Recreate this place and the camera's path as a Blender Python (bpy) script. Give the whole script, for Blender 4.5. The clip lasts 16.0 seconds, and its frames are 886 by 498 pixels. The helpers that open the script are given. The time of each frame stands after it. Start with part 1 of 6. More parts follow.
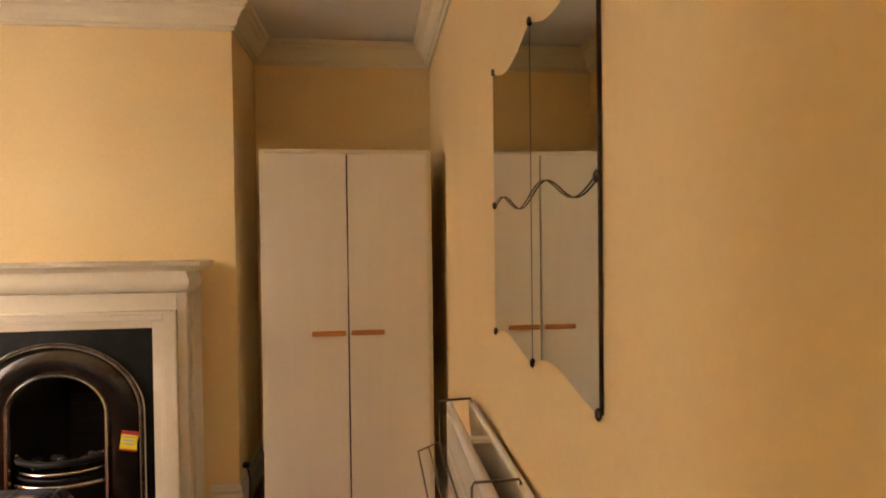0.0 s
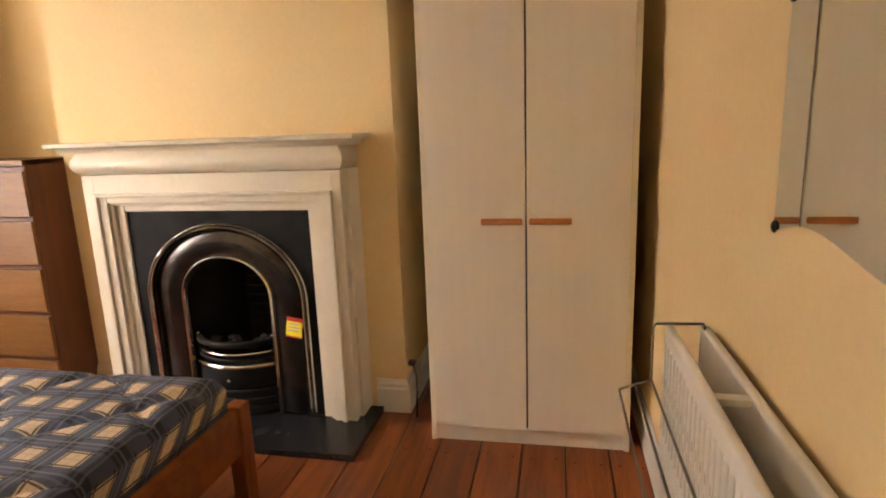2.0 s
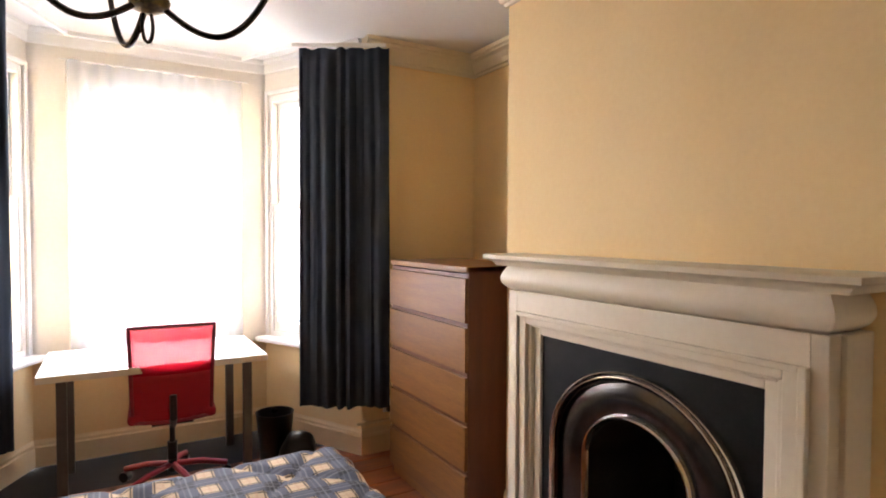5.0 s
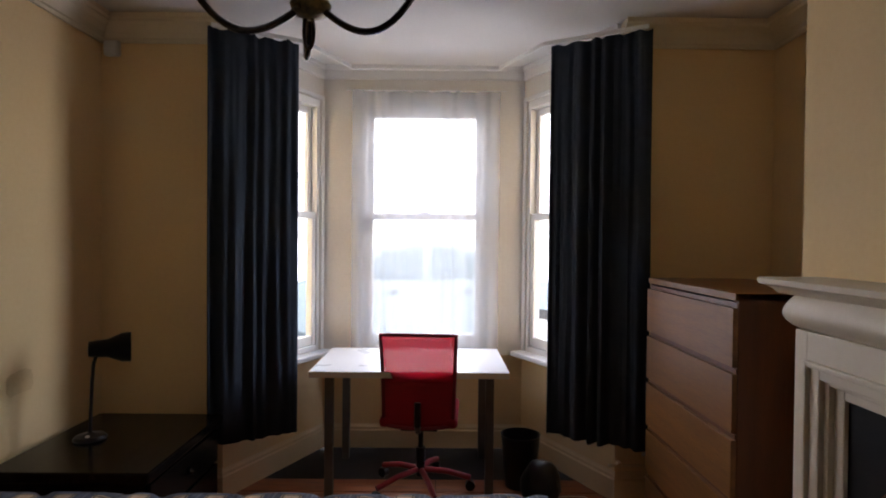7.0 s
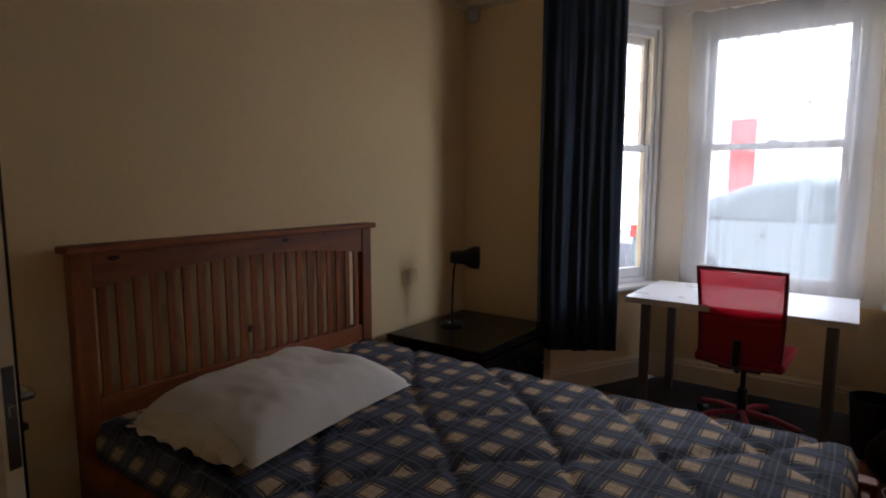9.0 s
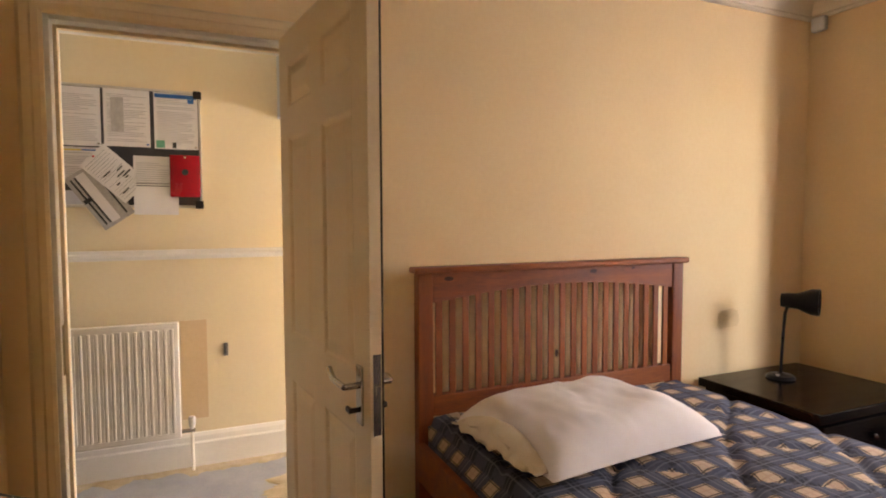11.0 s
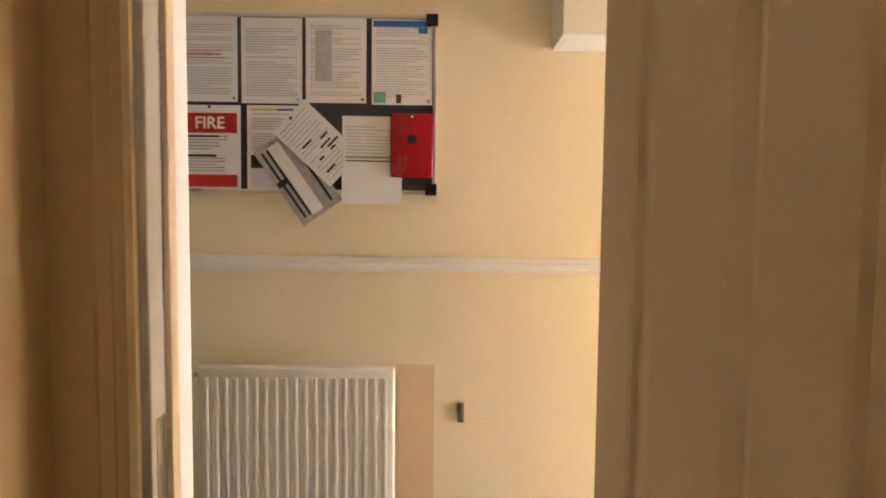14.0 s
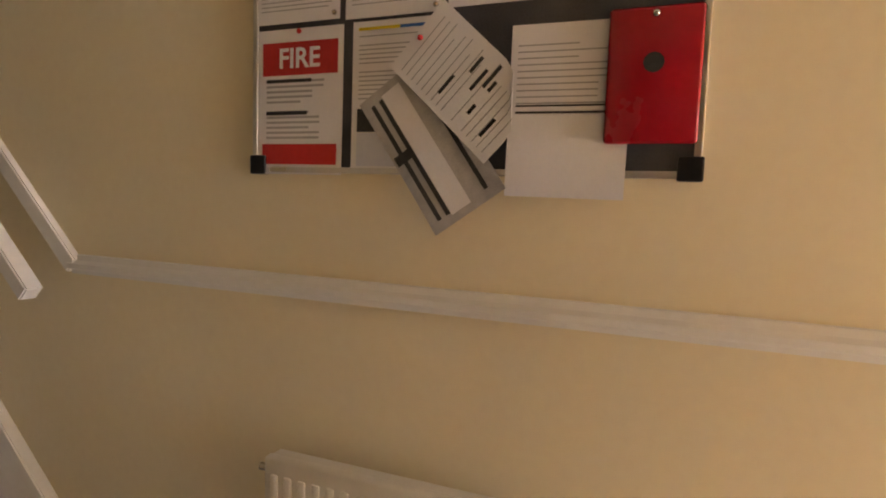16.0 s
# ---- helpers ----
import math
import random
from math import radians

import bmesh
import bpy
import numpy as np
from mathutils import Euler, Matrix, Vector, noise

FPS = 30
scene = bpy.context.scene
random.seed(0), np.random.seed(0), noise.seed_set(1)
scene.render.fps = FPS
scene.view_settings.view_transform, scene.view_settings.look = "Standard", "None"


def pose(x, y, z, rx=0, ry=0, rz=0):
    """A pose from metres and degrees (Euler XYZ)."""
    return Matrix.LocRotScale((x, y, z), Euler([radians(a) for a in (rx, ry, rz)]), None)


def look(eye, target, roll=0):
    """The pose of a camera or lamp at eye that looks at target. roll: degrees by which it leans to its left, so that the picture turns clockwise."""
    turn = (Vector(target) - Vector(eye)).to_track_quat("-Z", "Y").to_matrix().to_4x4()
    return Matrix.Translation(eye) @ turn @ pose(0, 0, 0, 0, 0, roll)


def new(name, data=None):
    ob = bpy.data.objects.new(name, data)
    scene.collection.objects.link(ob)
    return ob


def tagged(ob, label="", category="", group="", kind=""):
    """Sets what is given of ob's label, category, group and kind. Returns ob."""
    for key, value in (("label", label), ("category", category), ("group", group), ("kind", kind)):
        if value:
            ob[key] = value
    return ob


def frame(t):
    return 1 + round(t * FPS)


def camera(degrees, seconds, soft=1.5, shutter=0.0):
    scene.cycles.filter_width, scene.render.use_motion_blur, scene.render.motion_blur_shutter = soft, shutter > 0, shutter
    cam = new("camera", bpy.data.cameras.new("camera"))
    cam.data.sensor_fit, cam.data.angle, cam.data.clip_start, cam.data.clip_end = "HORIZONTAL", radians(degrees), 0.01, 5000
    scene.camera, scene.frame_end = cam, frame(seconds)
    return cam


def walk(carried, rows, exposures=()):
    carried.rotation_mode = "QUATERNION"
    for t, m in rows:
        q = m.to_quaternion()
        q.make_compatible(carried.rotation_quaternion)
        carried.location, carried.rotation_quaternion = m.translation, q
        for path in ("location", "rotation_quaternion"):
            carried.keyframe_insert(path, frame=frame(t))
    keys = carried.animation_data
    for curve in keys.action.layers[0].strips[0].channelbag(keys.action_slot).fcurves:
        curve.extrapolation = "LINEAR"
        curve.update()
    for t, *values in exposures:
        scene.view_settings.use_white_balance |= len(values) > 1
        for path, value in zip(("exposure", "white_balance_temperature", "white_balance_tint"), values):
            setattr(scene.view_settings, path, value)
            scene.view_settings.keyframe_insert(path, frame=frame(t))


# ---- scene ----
cam = camera(75.9, 16.0, soft=1.9)
PATH = [
    (0, (0.508, 1.099, 1.382), (0.747, 3.085, 1.349), -0.7),
    (0.5, (0.532, 1.194, 1.367), (0.579, 3.192, 1.277), -2.0),
    (1, (0.479, 1.347, 1.356), (0.404, 3.334, 1.139), -1.3),
    (1.5, (0.46, 1.517, 1.311), (0.278, 3.45, 0.83), -1.4),
    (2, (0.495, 1.683, 1.292), (0.103, 3.601, 0.884), -2.1),
    (2.5, (0.494, 1.833, 1.315), (-0.048, 3.737, 1.029), -1.9),
    (3, (0.467, 1.943, 1.316), (-0.254, 3.793, 1.07), -1.8),
    (3.5, (0.412, 2.072, 1.333), (-0.479, 3.854, 1.154), -0.5),
    (4, (0.367, 2.201, 1.355), (-0.786, 3.823, 1.151), -0.8),
    (4.5, (0.333, 2.367, 1.372), (-1.157, 3.69, 1.202), -1.0),
    (4.7, (0.326, 2.405, 1.384), (-1.274, 3.598, 1.265), -0.4),
    (6.8, (0.081, 2.786, 1.398), (-1.916, 2.902, 1.383), -0.4),
    (7, (0.077, 2.831, 1.404), (-1.923, 2.84, 1.373), 0.5),
    (7.5, (0.11, 2.963, 1.38), (-1.855, 2.622, 1.237), 1.7),
    (8, (0.159, 3.033, 1.345), (-1.712, 2.349, 1.17), 0.9),
    (8.5, (0.229, 3.116, 1.334), (-1.523, 2.176, 1.117), 0.5),
    (8.7, (0.22, 3.143, 1.337), (-1.473, 2.103, 1.108), 0.4),
    (10.8, (0.246, 3.244, 1.324), (-0.66, 1.464, 1.217), -0.7),
    (11, (0.266, 3.234, 1.324), (-0.521, 1.398, 1.217), -0.2),
    (11.5, (0.296, 3.193, 1.328), (-0.188, 1.256, 1.213), -0.1),
    (12, (0.292, 3.07, 1.336), (-0.061, 1.105, 1.216), -0.7),
    (12.5, (0.299, 2.817, 1.332), (0.044, 0.835, 1.251), -0.0),
    (13, (0.27, 2.544, 1.321), (0.1, 0.554, 1.214), -0.4),
    (13.5, (0.227, 2.24, 1.315), (0.212, 0.241, 1.259), 0.1),
    (14, (0.229, 1.928, 1.312), (0.217, -0.068, 1.195), 0.6),
    (14.5, (0.239, 1.676, 1.293), (0.231, -0.321, 1.186), -0.9),
    (15, (0.284, 1.428, 1.296), (0.398, -0.567, 1.216), 0.1),
    (15.5, (0.280, 1.215, 1.318), (0.640, -0.744, 1.160), 0.7),
    (16, (0.290, 0.974, 1.340), (1.018, -0.880, 1.165), 1.9),
]
EXPOSURES = [(0.0, 5.55, 9400, 22), (0.5, 5.72, 9000, 21), (1.5, 5.58, 8300, 20), (2.5, 6.02, 7500, 17), (4.2, 5.95, 7200, 17), (4.7, 5.6, 6950, 18), (6.8, 3.62, 6450, 18), (7.6, 3.05, 6100, 16), (8.7, 2.88, 6000, 15), (10.8, 5.12, 7000, 24), (12.0, 5.38, 7000, 24), (13.0, 5.5, 7000, 25), (14.5, 4.8, 6700, 22), (15.0, 4.6, 6650, 21), (16.0, 4.54, 7650, 28)]
walk(cam, [(t, look(eye, target, roll)) for t, eye, target, roll in PATH], EXPOSURES)

# ---- world and daylight ----
world = bpy.data.worlds.new("sky")
scene.world = world
world.use_nodes = True
wn = world.node_tree.nodes
sky = wn.new("ShaderNodeTexSky")
sky.sky_type, sky.sun_disc = "NISHITA", False
sky.sun_elevation, sky.sun_rotation = radians(50), radians(90)
world.node_tree.links.new(sky.outputs[0], wn["Background"].inputs[0])
wn["Background"].inputs[1].default_value = 0.10
sun = new("sun", bpy.data.lights.new("sun", "SUN"))
sun.data.energy, sun.data.angle, sun.data.color = 1.5, radians(6), (1.0, 0.96, 0.9)
sun.matrix_world = look((12, 2, 16), (0, 0, 0))


def added_daylight(name, at, towards, width, height, power, colour=(1.0, 0.97, 0.92)):
    """An added area lamp that stands in for daylight through an opening."""
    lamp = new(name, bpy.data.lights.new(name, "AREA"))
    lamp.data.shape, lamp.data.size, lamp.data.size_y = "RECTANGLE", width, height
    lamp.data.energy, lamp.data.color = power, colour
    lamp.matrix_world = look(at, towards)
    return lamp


# Lamps added outside the bay, and one inside the hall, to strengthen the daylight.
added_daylight("daylight_from_south_west", (-5.3, -0.2, 2.4), (0.4, 3.8, 1.4), 1.8, 2.0, 7.0)
added_daylight("daylight_from_north_west", (-4.4, 6.1, 2.5), (-2.4, 1.0, 1.2), 2.6, 2.0, 9.5)
added_daylight("daylight_from_above", (-7.4, 2.73, 4.4), (-0.4, 2.73, 0.9), 5.0, 1.8, 64)
added_daylight("daylight_hall", (-3.9, 0.43, 0.70), (0.0, 0.22, 0.15), 0.7, 0.9, 3.8, (0.86, 0.95, 1.0))

# ---- materials ----


def material(name, a, b, rough=0.6, scale=6.0, fine=90.0, bump=0.1, metal=0.0, stretch=(1, 1, 1), spread=0.0, depth=0.004, coat=0.0, gloss=0.5):
    """Two colours mixed by a broad and a fine noise, with relief; stretch gives grain, spread varies piece by piece."""
    m = bpy.data.materials.new(name)
    m.use_nodes = True
    n, l = m.node_tree.nodes, m.node_tree.links
    p = n["Principled BSDF"]
    tc, mp = n.new("ShaderNodeTexCoord"), n.new("ShaderNodeMapping")
    mp.inputs["Scale"].default_value = stretch
    l.new(tc.outputs["Object"], mp.inputs["Vector"])
    vec = mp.outputs["Vector"]
    info = n.new("ShaderNodeObjectInfo")
    if spread:
        add = n.new("ShaderNodeVectorMath")
        add.operation = "MULTIPLY_ADD"
        add.inputs[1].default_value = (37, 53, 71)
        l.new(info.outputs["Random"], add.inputs[0])
        l.new(vec, add.inputs[2])
        vec = add.outputs[0]
    broad, small = n.new("ShaderNodeTexNoise"), n.new("ShaderNodeTexNoise")
    broad.inputs["Scale"].default_value, small.inputs["Scale"].default_value = scale, fine
    broad.inputs["Detail"].default_value, small.inputs["Detail"].default_value = 5, 4
    for t in (broad, small):
        l.new(vec, t.inputs["Vector"])
    mixf = n.new("ShaderNodeMath")
    mixf.operation = "MULTIPLY_ADD"
    mixf.inputs[1].default_value = 0.35
    l.new(small.outputs[0], mixf.inputs[0])
    half = n.new("ShaderNodeMath")
    half.operation = "MULTIPLY"
    half.inputs[1].default_value = 0.65
    l.new(broad.outputs[0], half.inputs[0])
    l.new(half.outputs[0], mixf.inputs[2])
    ramp = n.new("ShaderNodeValToRGB")
    ramp.color_ramp.elements[0].position, ramp.color_ramp.elements[1].position = 0.34, 0.66
    ramp.color_ramp.elements[0].color, ramp.color_ramp.elements[1].color = (*a, 1), (*b, 1)
    l.new(mixf.outputs[0], ramp.inputs[0])
    colour = ramp.outputs[0]
    if spread:
        hsv, amt = n.new("ShaderNodeHueSaturation"), n.new("ShaderNodeMapRange")
        amt.inputs[3].default_value, amt.inputs[4].default_value = 1 - spread, 1 + spread
        l.new(info.outputs["Random"], amt.inputs[0])
        l.new(amt.outputs[0], hsv.inputs["Value"])
        l.new(colour, hsv.inputs["Color"])
        colour = hsv.outputs[0]
    l.new(colour, p.inputs["Base Color"])
    rr = n.new("ShaderNodeMapRange")
    rr.inputs[3].default_value, rr.inputs[4].default_value = max(0.02, rough - 0.1), min(1, rough + 0.1)
    l.new(broad.outputs[0], rr.inputs[0])
    l.new(rr.outputs[0], p.inputs["Roughness"])
    p.inputs["Metallic"].default_value = metal
    p.inputs["Coat Weight"].default_value = coat
    p.inputs["Specular IOR Level"].default_value = gloss
    if bump:
        bp = n.new("ShaderNodeBump")
        bp.inputs["Strength"].default_value, bp.inputs["Distance"].default_value = bump, depth
        l.new(mixf.outputs[0], bp.inputs["Height"])
        l.new(bp.outputs[0], p.inputs["Normal"])
    return m


WALL = material("yellow_wall_paint", (0.85, 0.615, 0.31), (0.90, 0.675, 0.36), 0.75, 1.6, 45, 0.35, depth=0.003)
HALLWALL = material("cream_hall_paint", (0.83, 0.72, 0.50), (0.88, 0.78, 0.56), 0.7, 1.5, 40, 0.35, depth=0.003)
PATCH = material("bare_plaster_patch", (0.70, 0.52, 0.30), (0.76, 0.58, 0.35), 0.85, 4, 60, 0.3)
MANTELPAINT = material("cream_white_mantel_paint", (0.72, 0.63, 0.49), (0.78, 0.70, 0.56), 0.45, 3, 50, 0.15, depth=0.002)
HALLWHITE = material("white_hall_gloss", (0.80, 0.78, 0.73), (0.86, 0.84, 0.80), 0.35, 3, 50, 0.12, depth=0.002)
STAIN = material("brown_wall_stain", (0.70, 0.49, 0.24), (0.82, 0.59, 0.30), 0.85, 14, 90, 0.2)
SWITCHCREAM = material("yellowed_switch_plastic", (0.74, 0.58, 0.36), (0.79, 0.63, 0.41), 0.4)
WHITEPAINT = material("white_gloss_paint", (0.76, 0.71, 0.62), (0.83, 0.79, 0.71), 0.35, 3, 50, 0.15, depth=0.002)
FRAMEWHITE = material("white_window_paint", (0.78, 0.77, 0.75), (0.84, 0.83, 0.81), 0.4, 3, 50, 0.1, depth=0.002)
CREAMPAINT = material("yellowed_gloss_paint", (0.80, 0.605, 0.34), (0.86, 0.685, 0.42), 0.4, 4, 70, 0.2, depth=0.002)
CEILING = material("white_ceiling_paint", (0.76, 0.74, 0.72), (0.82, 0.80, 0.78), 0.85, 2, 60, 0.2)
PLANK = material("stained_floorboard", (0.15, 0.036, 0.010), (0.34, 0.095, 0.024), 0.38, 4, 40, 0.25, stretch=(9, 0.7, 9), spread=0.28, depth=0.002, coat=0.15)
GAP = material("dark_floor_gap", (0.015, 0.010, 0.007), (0.03, 0.02, 0.012), 0.9)
HALLFLOOR = material("worn_hall_carpet", (0.30, 0.31, 0.34), (0.44, 0.43, 0.44), 0.95, 5, 140, 0.6)
UNDERLAY = material("frayed_underlay", (0.45, 0.36, 0.22), (0.62, 0.52, 0.36), 0.95, 14, 160, 0.8)
PINE = material("red_stained_pine", (0.165, 0.034, 0.003), (0.34, 0.090, 0.009), 0.55, 3, 30, 0.15, stretch=(1, 8, 8), spread=0.1, depth=0.002, coat=0.05)
PINEV = material("red_stained_pine_upright", (0.165, 0.034, 0.003), (0.34, 0.090, 0.009), 0.55, 3, 30, 0.15, stretch=(8, 8, 0.8), spread=0.12, depth=0.002, coat=0.05)
KNOT = material("pine_knot", (0.03, 0.010, 0.005), (0.06, 0.018, 0.008), 0.95)
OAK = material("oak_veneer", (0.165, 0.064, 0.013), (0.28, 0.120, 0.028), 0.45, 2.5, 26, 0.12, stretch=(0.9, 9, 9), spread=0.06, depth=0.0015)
# Darker tones than OAK, for the chest's sides and drawer lips.
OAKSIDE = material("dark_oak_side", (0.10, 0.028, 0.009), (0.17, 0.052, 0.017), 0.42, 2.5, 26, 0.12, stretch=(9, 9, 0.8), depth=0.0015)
HANDLEWOOD = material("orange_beech", (0.42, 0.13, 0.03), (0.58, 0.21, 0.06), 0.4, 4, 30, 0.1, stretch=(1, 9, 9))
WARDROBE = material("white_woodgrain_laminate", (0.84, 0.76, 0.63), (0.87, 0.79, 0.67), 0.42, 2.5, 22, 0.08, stretch=(14, 14, 0.7), depth=0.001)
WARDTRIM = material("cream_edge_strip", (0.80, 0.72, 0.56), (0.86, 0.79, 0.64), 0.4)
IRON = material("black_cast_iron", (0.004, 0.004, 0.005), (0.010, 0.010, 0.011), 0.5, 20, 160, 0.25, depth=0.002, gloss=0.2)
SOOT = material("sooty_firebrick", (0.010, 0.008, 0.007), (0.03, 0.024, 0.02), 0.9, 9, 80, 0.6)
POLISHED = material("polished_cast_iron", (0.58, 0.55, 0.51), (0.75, 0.72, 0.67), 0.14, 12, 120, 0.15, metal=1.0, depth=0.001)
DARKMETAL = material("burnished_iron", (0.05, 0.045, 0.042), (0.10, 0.09, 0.085), 0.22, 12, 120, 0.15, metal=0.9, depth=0.001)
SLATE = material("black_slate", (0.010, 0.010, 0.012), (0.025, 0.025, 0.028), 0.25, 6, 90, 0.2, depth=0.002)
CHROME = material("worn_chrome", (0.45, 0.43, 0.40), (0.62, 0.60, 0.57), 0.2, 20, 150, 0.05, metal=1.0)
WIRE = material("grey_steel_wire", (0.16, 0.14, 0.12), (0.26, 0.23, 0.20), 0.4, 20, 150, 0.05, metal=0.8)
BLACK = material("black_plastic", (0.006, 0.006, 0.007), (0.014, 0.014, 0.015), 0.3, 10, 120, 0.1, depth=0.001, gloss=0.35)
BLACKWOOD = material("black_brown_veneer", (0.004, 0.003, 0.003), (0.010, 0.008, 0.007), 0.22, 3, 40, 0.1, stretch=(1, 9, 9), depth=0.001, gloss=0.22)
CURTAIN = material("navy_curtain_cloth", (0.024, 0.031, 0.044), (0.044, 0.056, 0.077), 0.95, 8, 400, 0.3, stretch=(1, 1, 0.3), depth=0.002, gloss=0.2)
LINEN = material("off_white_pillow_cotton", (0.82, 0.75, 0.67), (0.88, 0.83, 0.77), 0.9, 7, 260, 0.3, depth=0.003)
YELLOWED = material("yellowed_pillow_cotton", (0.70, 0.58, 0.38), (0.80, 0.72, 0.56), 0.9, 7, 260, 0.3, depth=0.003)
DESKTOP = material("white_desk_laminate", (0.82, 0.82, 0.82), (0.86, 0.86, 0.86), 0.3, 4, 80, 0.05)
REDPLASTIC = material("dark_red_plastic", (0.20, 0.006, 0.018), (0.28, 0.012, 0.026), 0.4)
PAPER = material("white_paper", (0.78, 0.77, 0.78), (0.84, 0.83, 0.84), 0.8, 12, 200, 0.1)
PAPERGREY = material("grey_printed_paper", (0.40, 0.39, 0.39), (0.55, 0.54, 0.53), 0.8, 30, 300, 0.1)
PAPERBLUE = material("bluish_paper", (0.60, 0.63, 0.72), (0.68, 0.70, 0.78), 0.8)
INK = material("grey_print", (0.36, 0.36, 0.37), (0.48, 0.48, 0.49), 0.8)
INKDARK = material("black_print", (0.02, 0.02, 0.02), (0.05, 0.05, 0.05), 0.7)
BLUEPRINT = material("blue_print", (0.02, 0.12, 0.42), (0.03, 0.17, 0.50), 0.6)
REDPRINT = material("red_print", (0.50, 0.02, 0.018), (0.60, 0.035, 0.03), 0.6)
YELLOWPRINT = material("yellow_print", (0.80, 0.62, 0.02), (0.85, 0.70, 0.05), 0.5)
REDWALLET = material("red_plastic_wallet", (0.32, 0.005, 0.014), (0.42, 0.009, 0.021), 0.25, 5, 60, 0.3, depth=0.003)
BOARDFELT = material("dark_board_felt", (0.05, 0.05, 0.06), (0.09, 0.09, 0.10), 0.95, 10, 300, 0.3)
ALU = material("brushed_aluminium", (0.60, 0.59, 0.57), (0.72, 0.71, 0.69), 0.3, 10, 200, 0.05, metal=1.0)
RADWHITE = material("radiator_enamel", (0.78, 0.74, 0.66), (0.84, 0.80, 0.72), 0.3, 4, 60, 0.08, depth=0.001)
SOCKETWHITE = material("white_socket_plastic", (0.76, 0.74, 0.70), (0.82, 0.80, 0.76), 0.35)
ASPHALT = material("asphalt", (0.04, 0.04, 0.042), (0.065, 0.065, 0.068), 0.9, 2, 60, 0.5)
PAVING = material("paving", (0.20, 0.19, 0.18), (0.28, 0.27, 0.26), 0.85, 2, 60, 0.4)
RENDERW = material("white_house_render", (0.74, 0.73, 0.71), (0.82, 0.81, 0.79), 0.85, 1, 30, 0.3)
CARPAINT = material("silver_car_paint", (0.100, 0.132, 0.148), (0.122, 0.155, 0.170), 0.45, 1, 40, 0.0, metal=0.2, coat=0.3)
CARGLASS = material("dark_car_glass", (0.036, 0.054, 0.057), (0.054, 0.074, 0.078), 0.25, gloss=0.2)
RUBBER = material("black_rubber", (0.012, 0.012, 0.012), (0.025, 0.025, 0.025), 0.8)
REDDOOR = material("red_door_paint", (0.52, 0.03, 0.025), (0.60, 0.05, 0.04), 0.4)
SLATEROOF = material("grey_roof_slate", (0.10, 0.10, 0.11), (0.17, 0.17, 0.18), 0.7, 2, 30, 0.4)


def simple_glass(name, tint=(1, 1, 1)):
    m = bpy.data.materials.new(name)
    m.use_nodes = True
    n, l = m.node_tree.nodes, m.node_tree.links
    clear, gloss, mix = n.new("ShaderNodeBsdfTransparent"), n.new("ShaderNodeBsdfGlossy"), n.new("ShaderNodeMixShader")
    clear.inputs[0].default_value = (*tint, 1)
    gloss.inputs["Roughness"].default_value = 0.02
    mix.inputs[0].default_value = 0.045
    l.new(clear.outputs[0], mix.inputs[1])
    l.new(gloss.outputs[0], mix.inputs[2])
    l.new(mix.outputs[0], n["Material Output"].inputs[0])
    return m


GLASS = simple_glass("window_glass", (0.97, 0.98, 0.98))


def sheer(name, colour, through_part):
    """Thin woven cloth or mesh that lets part of the light straight through."""
    m = bpy.data.materials.new(name)
    m.use_nodes = True
    n, l = m.node_tree.nodes, m.node_tree.links
    clear, lucent, flat = n.new("ShaderNodeBsdfTransparent"), n.new("ShaderNodeBsdfTranslucent"), n.new("ShaderNodeBsdfDiffuse")
    lucent.inputs[0].default_value = flat.inputs[0].default_value = (*colour, 1)
    a, b = n.new("ShaderNodeMixShader"), n.new("ShaderNodeMixShader")
    a.inputs[0].default_value, b.inputs[0].default_value = 0.5, through_part
    l.new(lucent.outputs[0], a.inputs[1])
    l.new(flat.outputs[0], a.inputs[2])
    l.new(a.outputs[0], b.inputs[1])
    l.new(clear.outputs[0], b.inputs[2])
    l.new(b.outputs[0], n["Material Output"].inputs[0])
    return m


NET = sheer("white_net_curtain", (0.69, 0.70, 0.73), 0.65)
REDMESH = sheer("red_chair_mesh", (0.55, 0.012, 0.035), 0.26)
REDCLOTH = material("red_chair_cloth", (0.33, 0.006, 0.016), (0.42, 0.010, 0.022), 0.8, 10, 300, 0.3, depth=0.001)

MIRROR = bpy.data.materials.new("mirror_silver")
MIRROR.use_nodes = True
MIRROR.node_tree.nodes["Principled BSDF"].inputs["Metallic"].default_value = 1
MIRROR.node_tree.nodes["Principled BSDF"].inputs["Roughness"].default_value = 0.02
MIRROR.node_tree.nodes["Principled BSDF"].inputs["Base Color"].default_value = (0.80, 0.83, 0.79, 1)


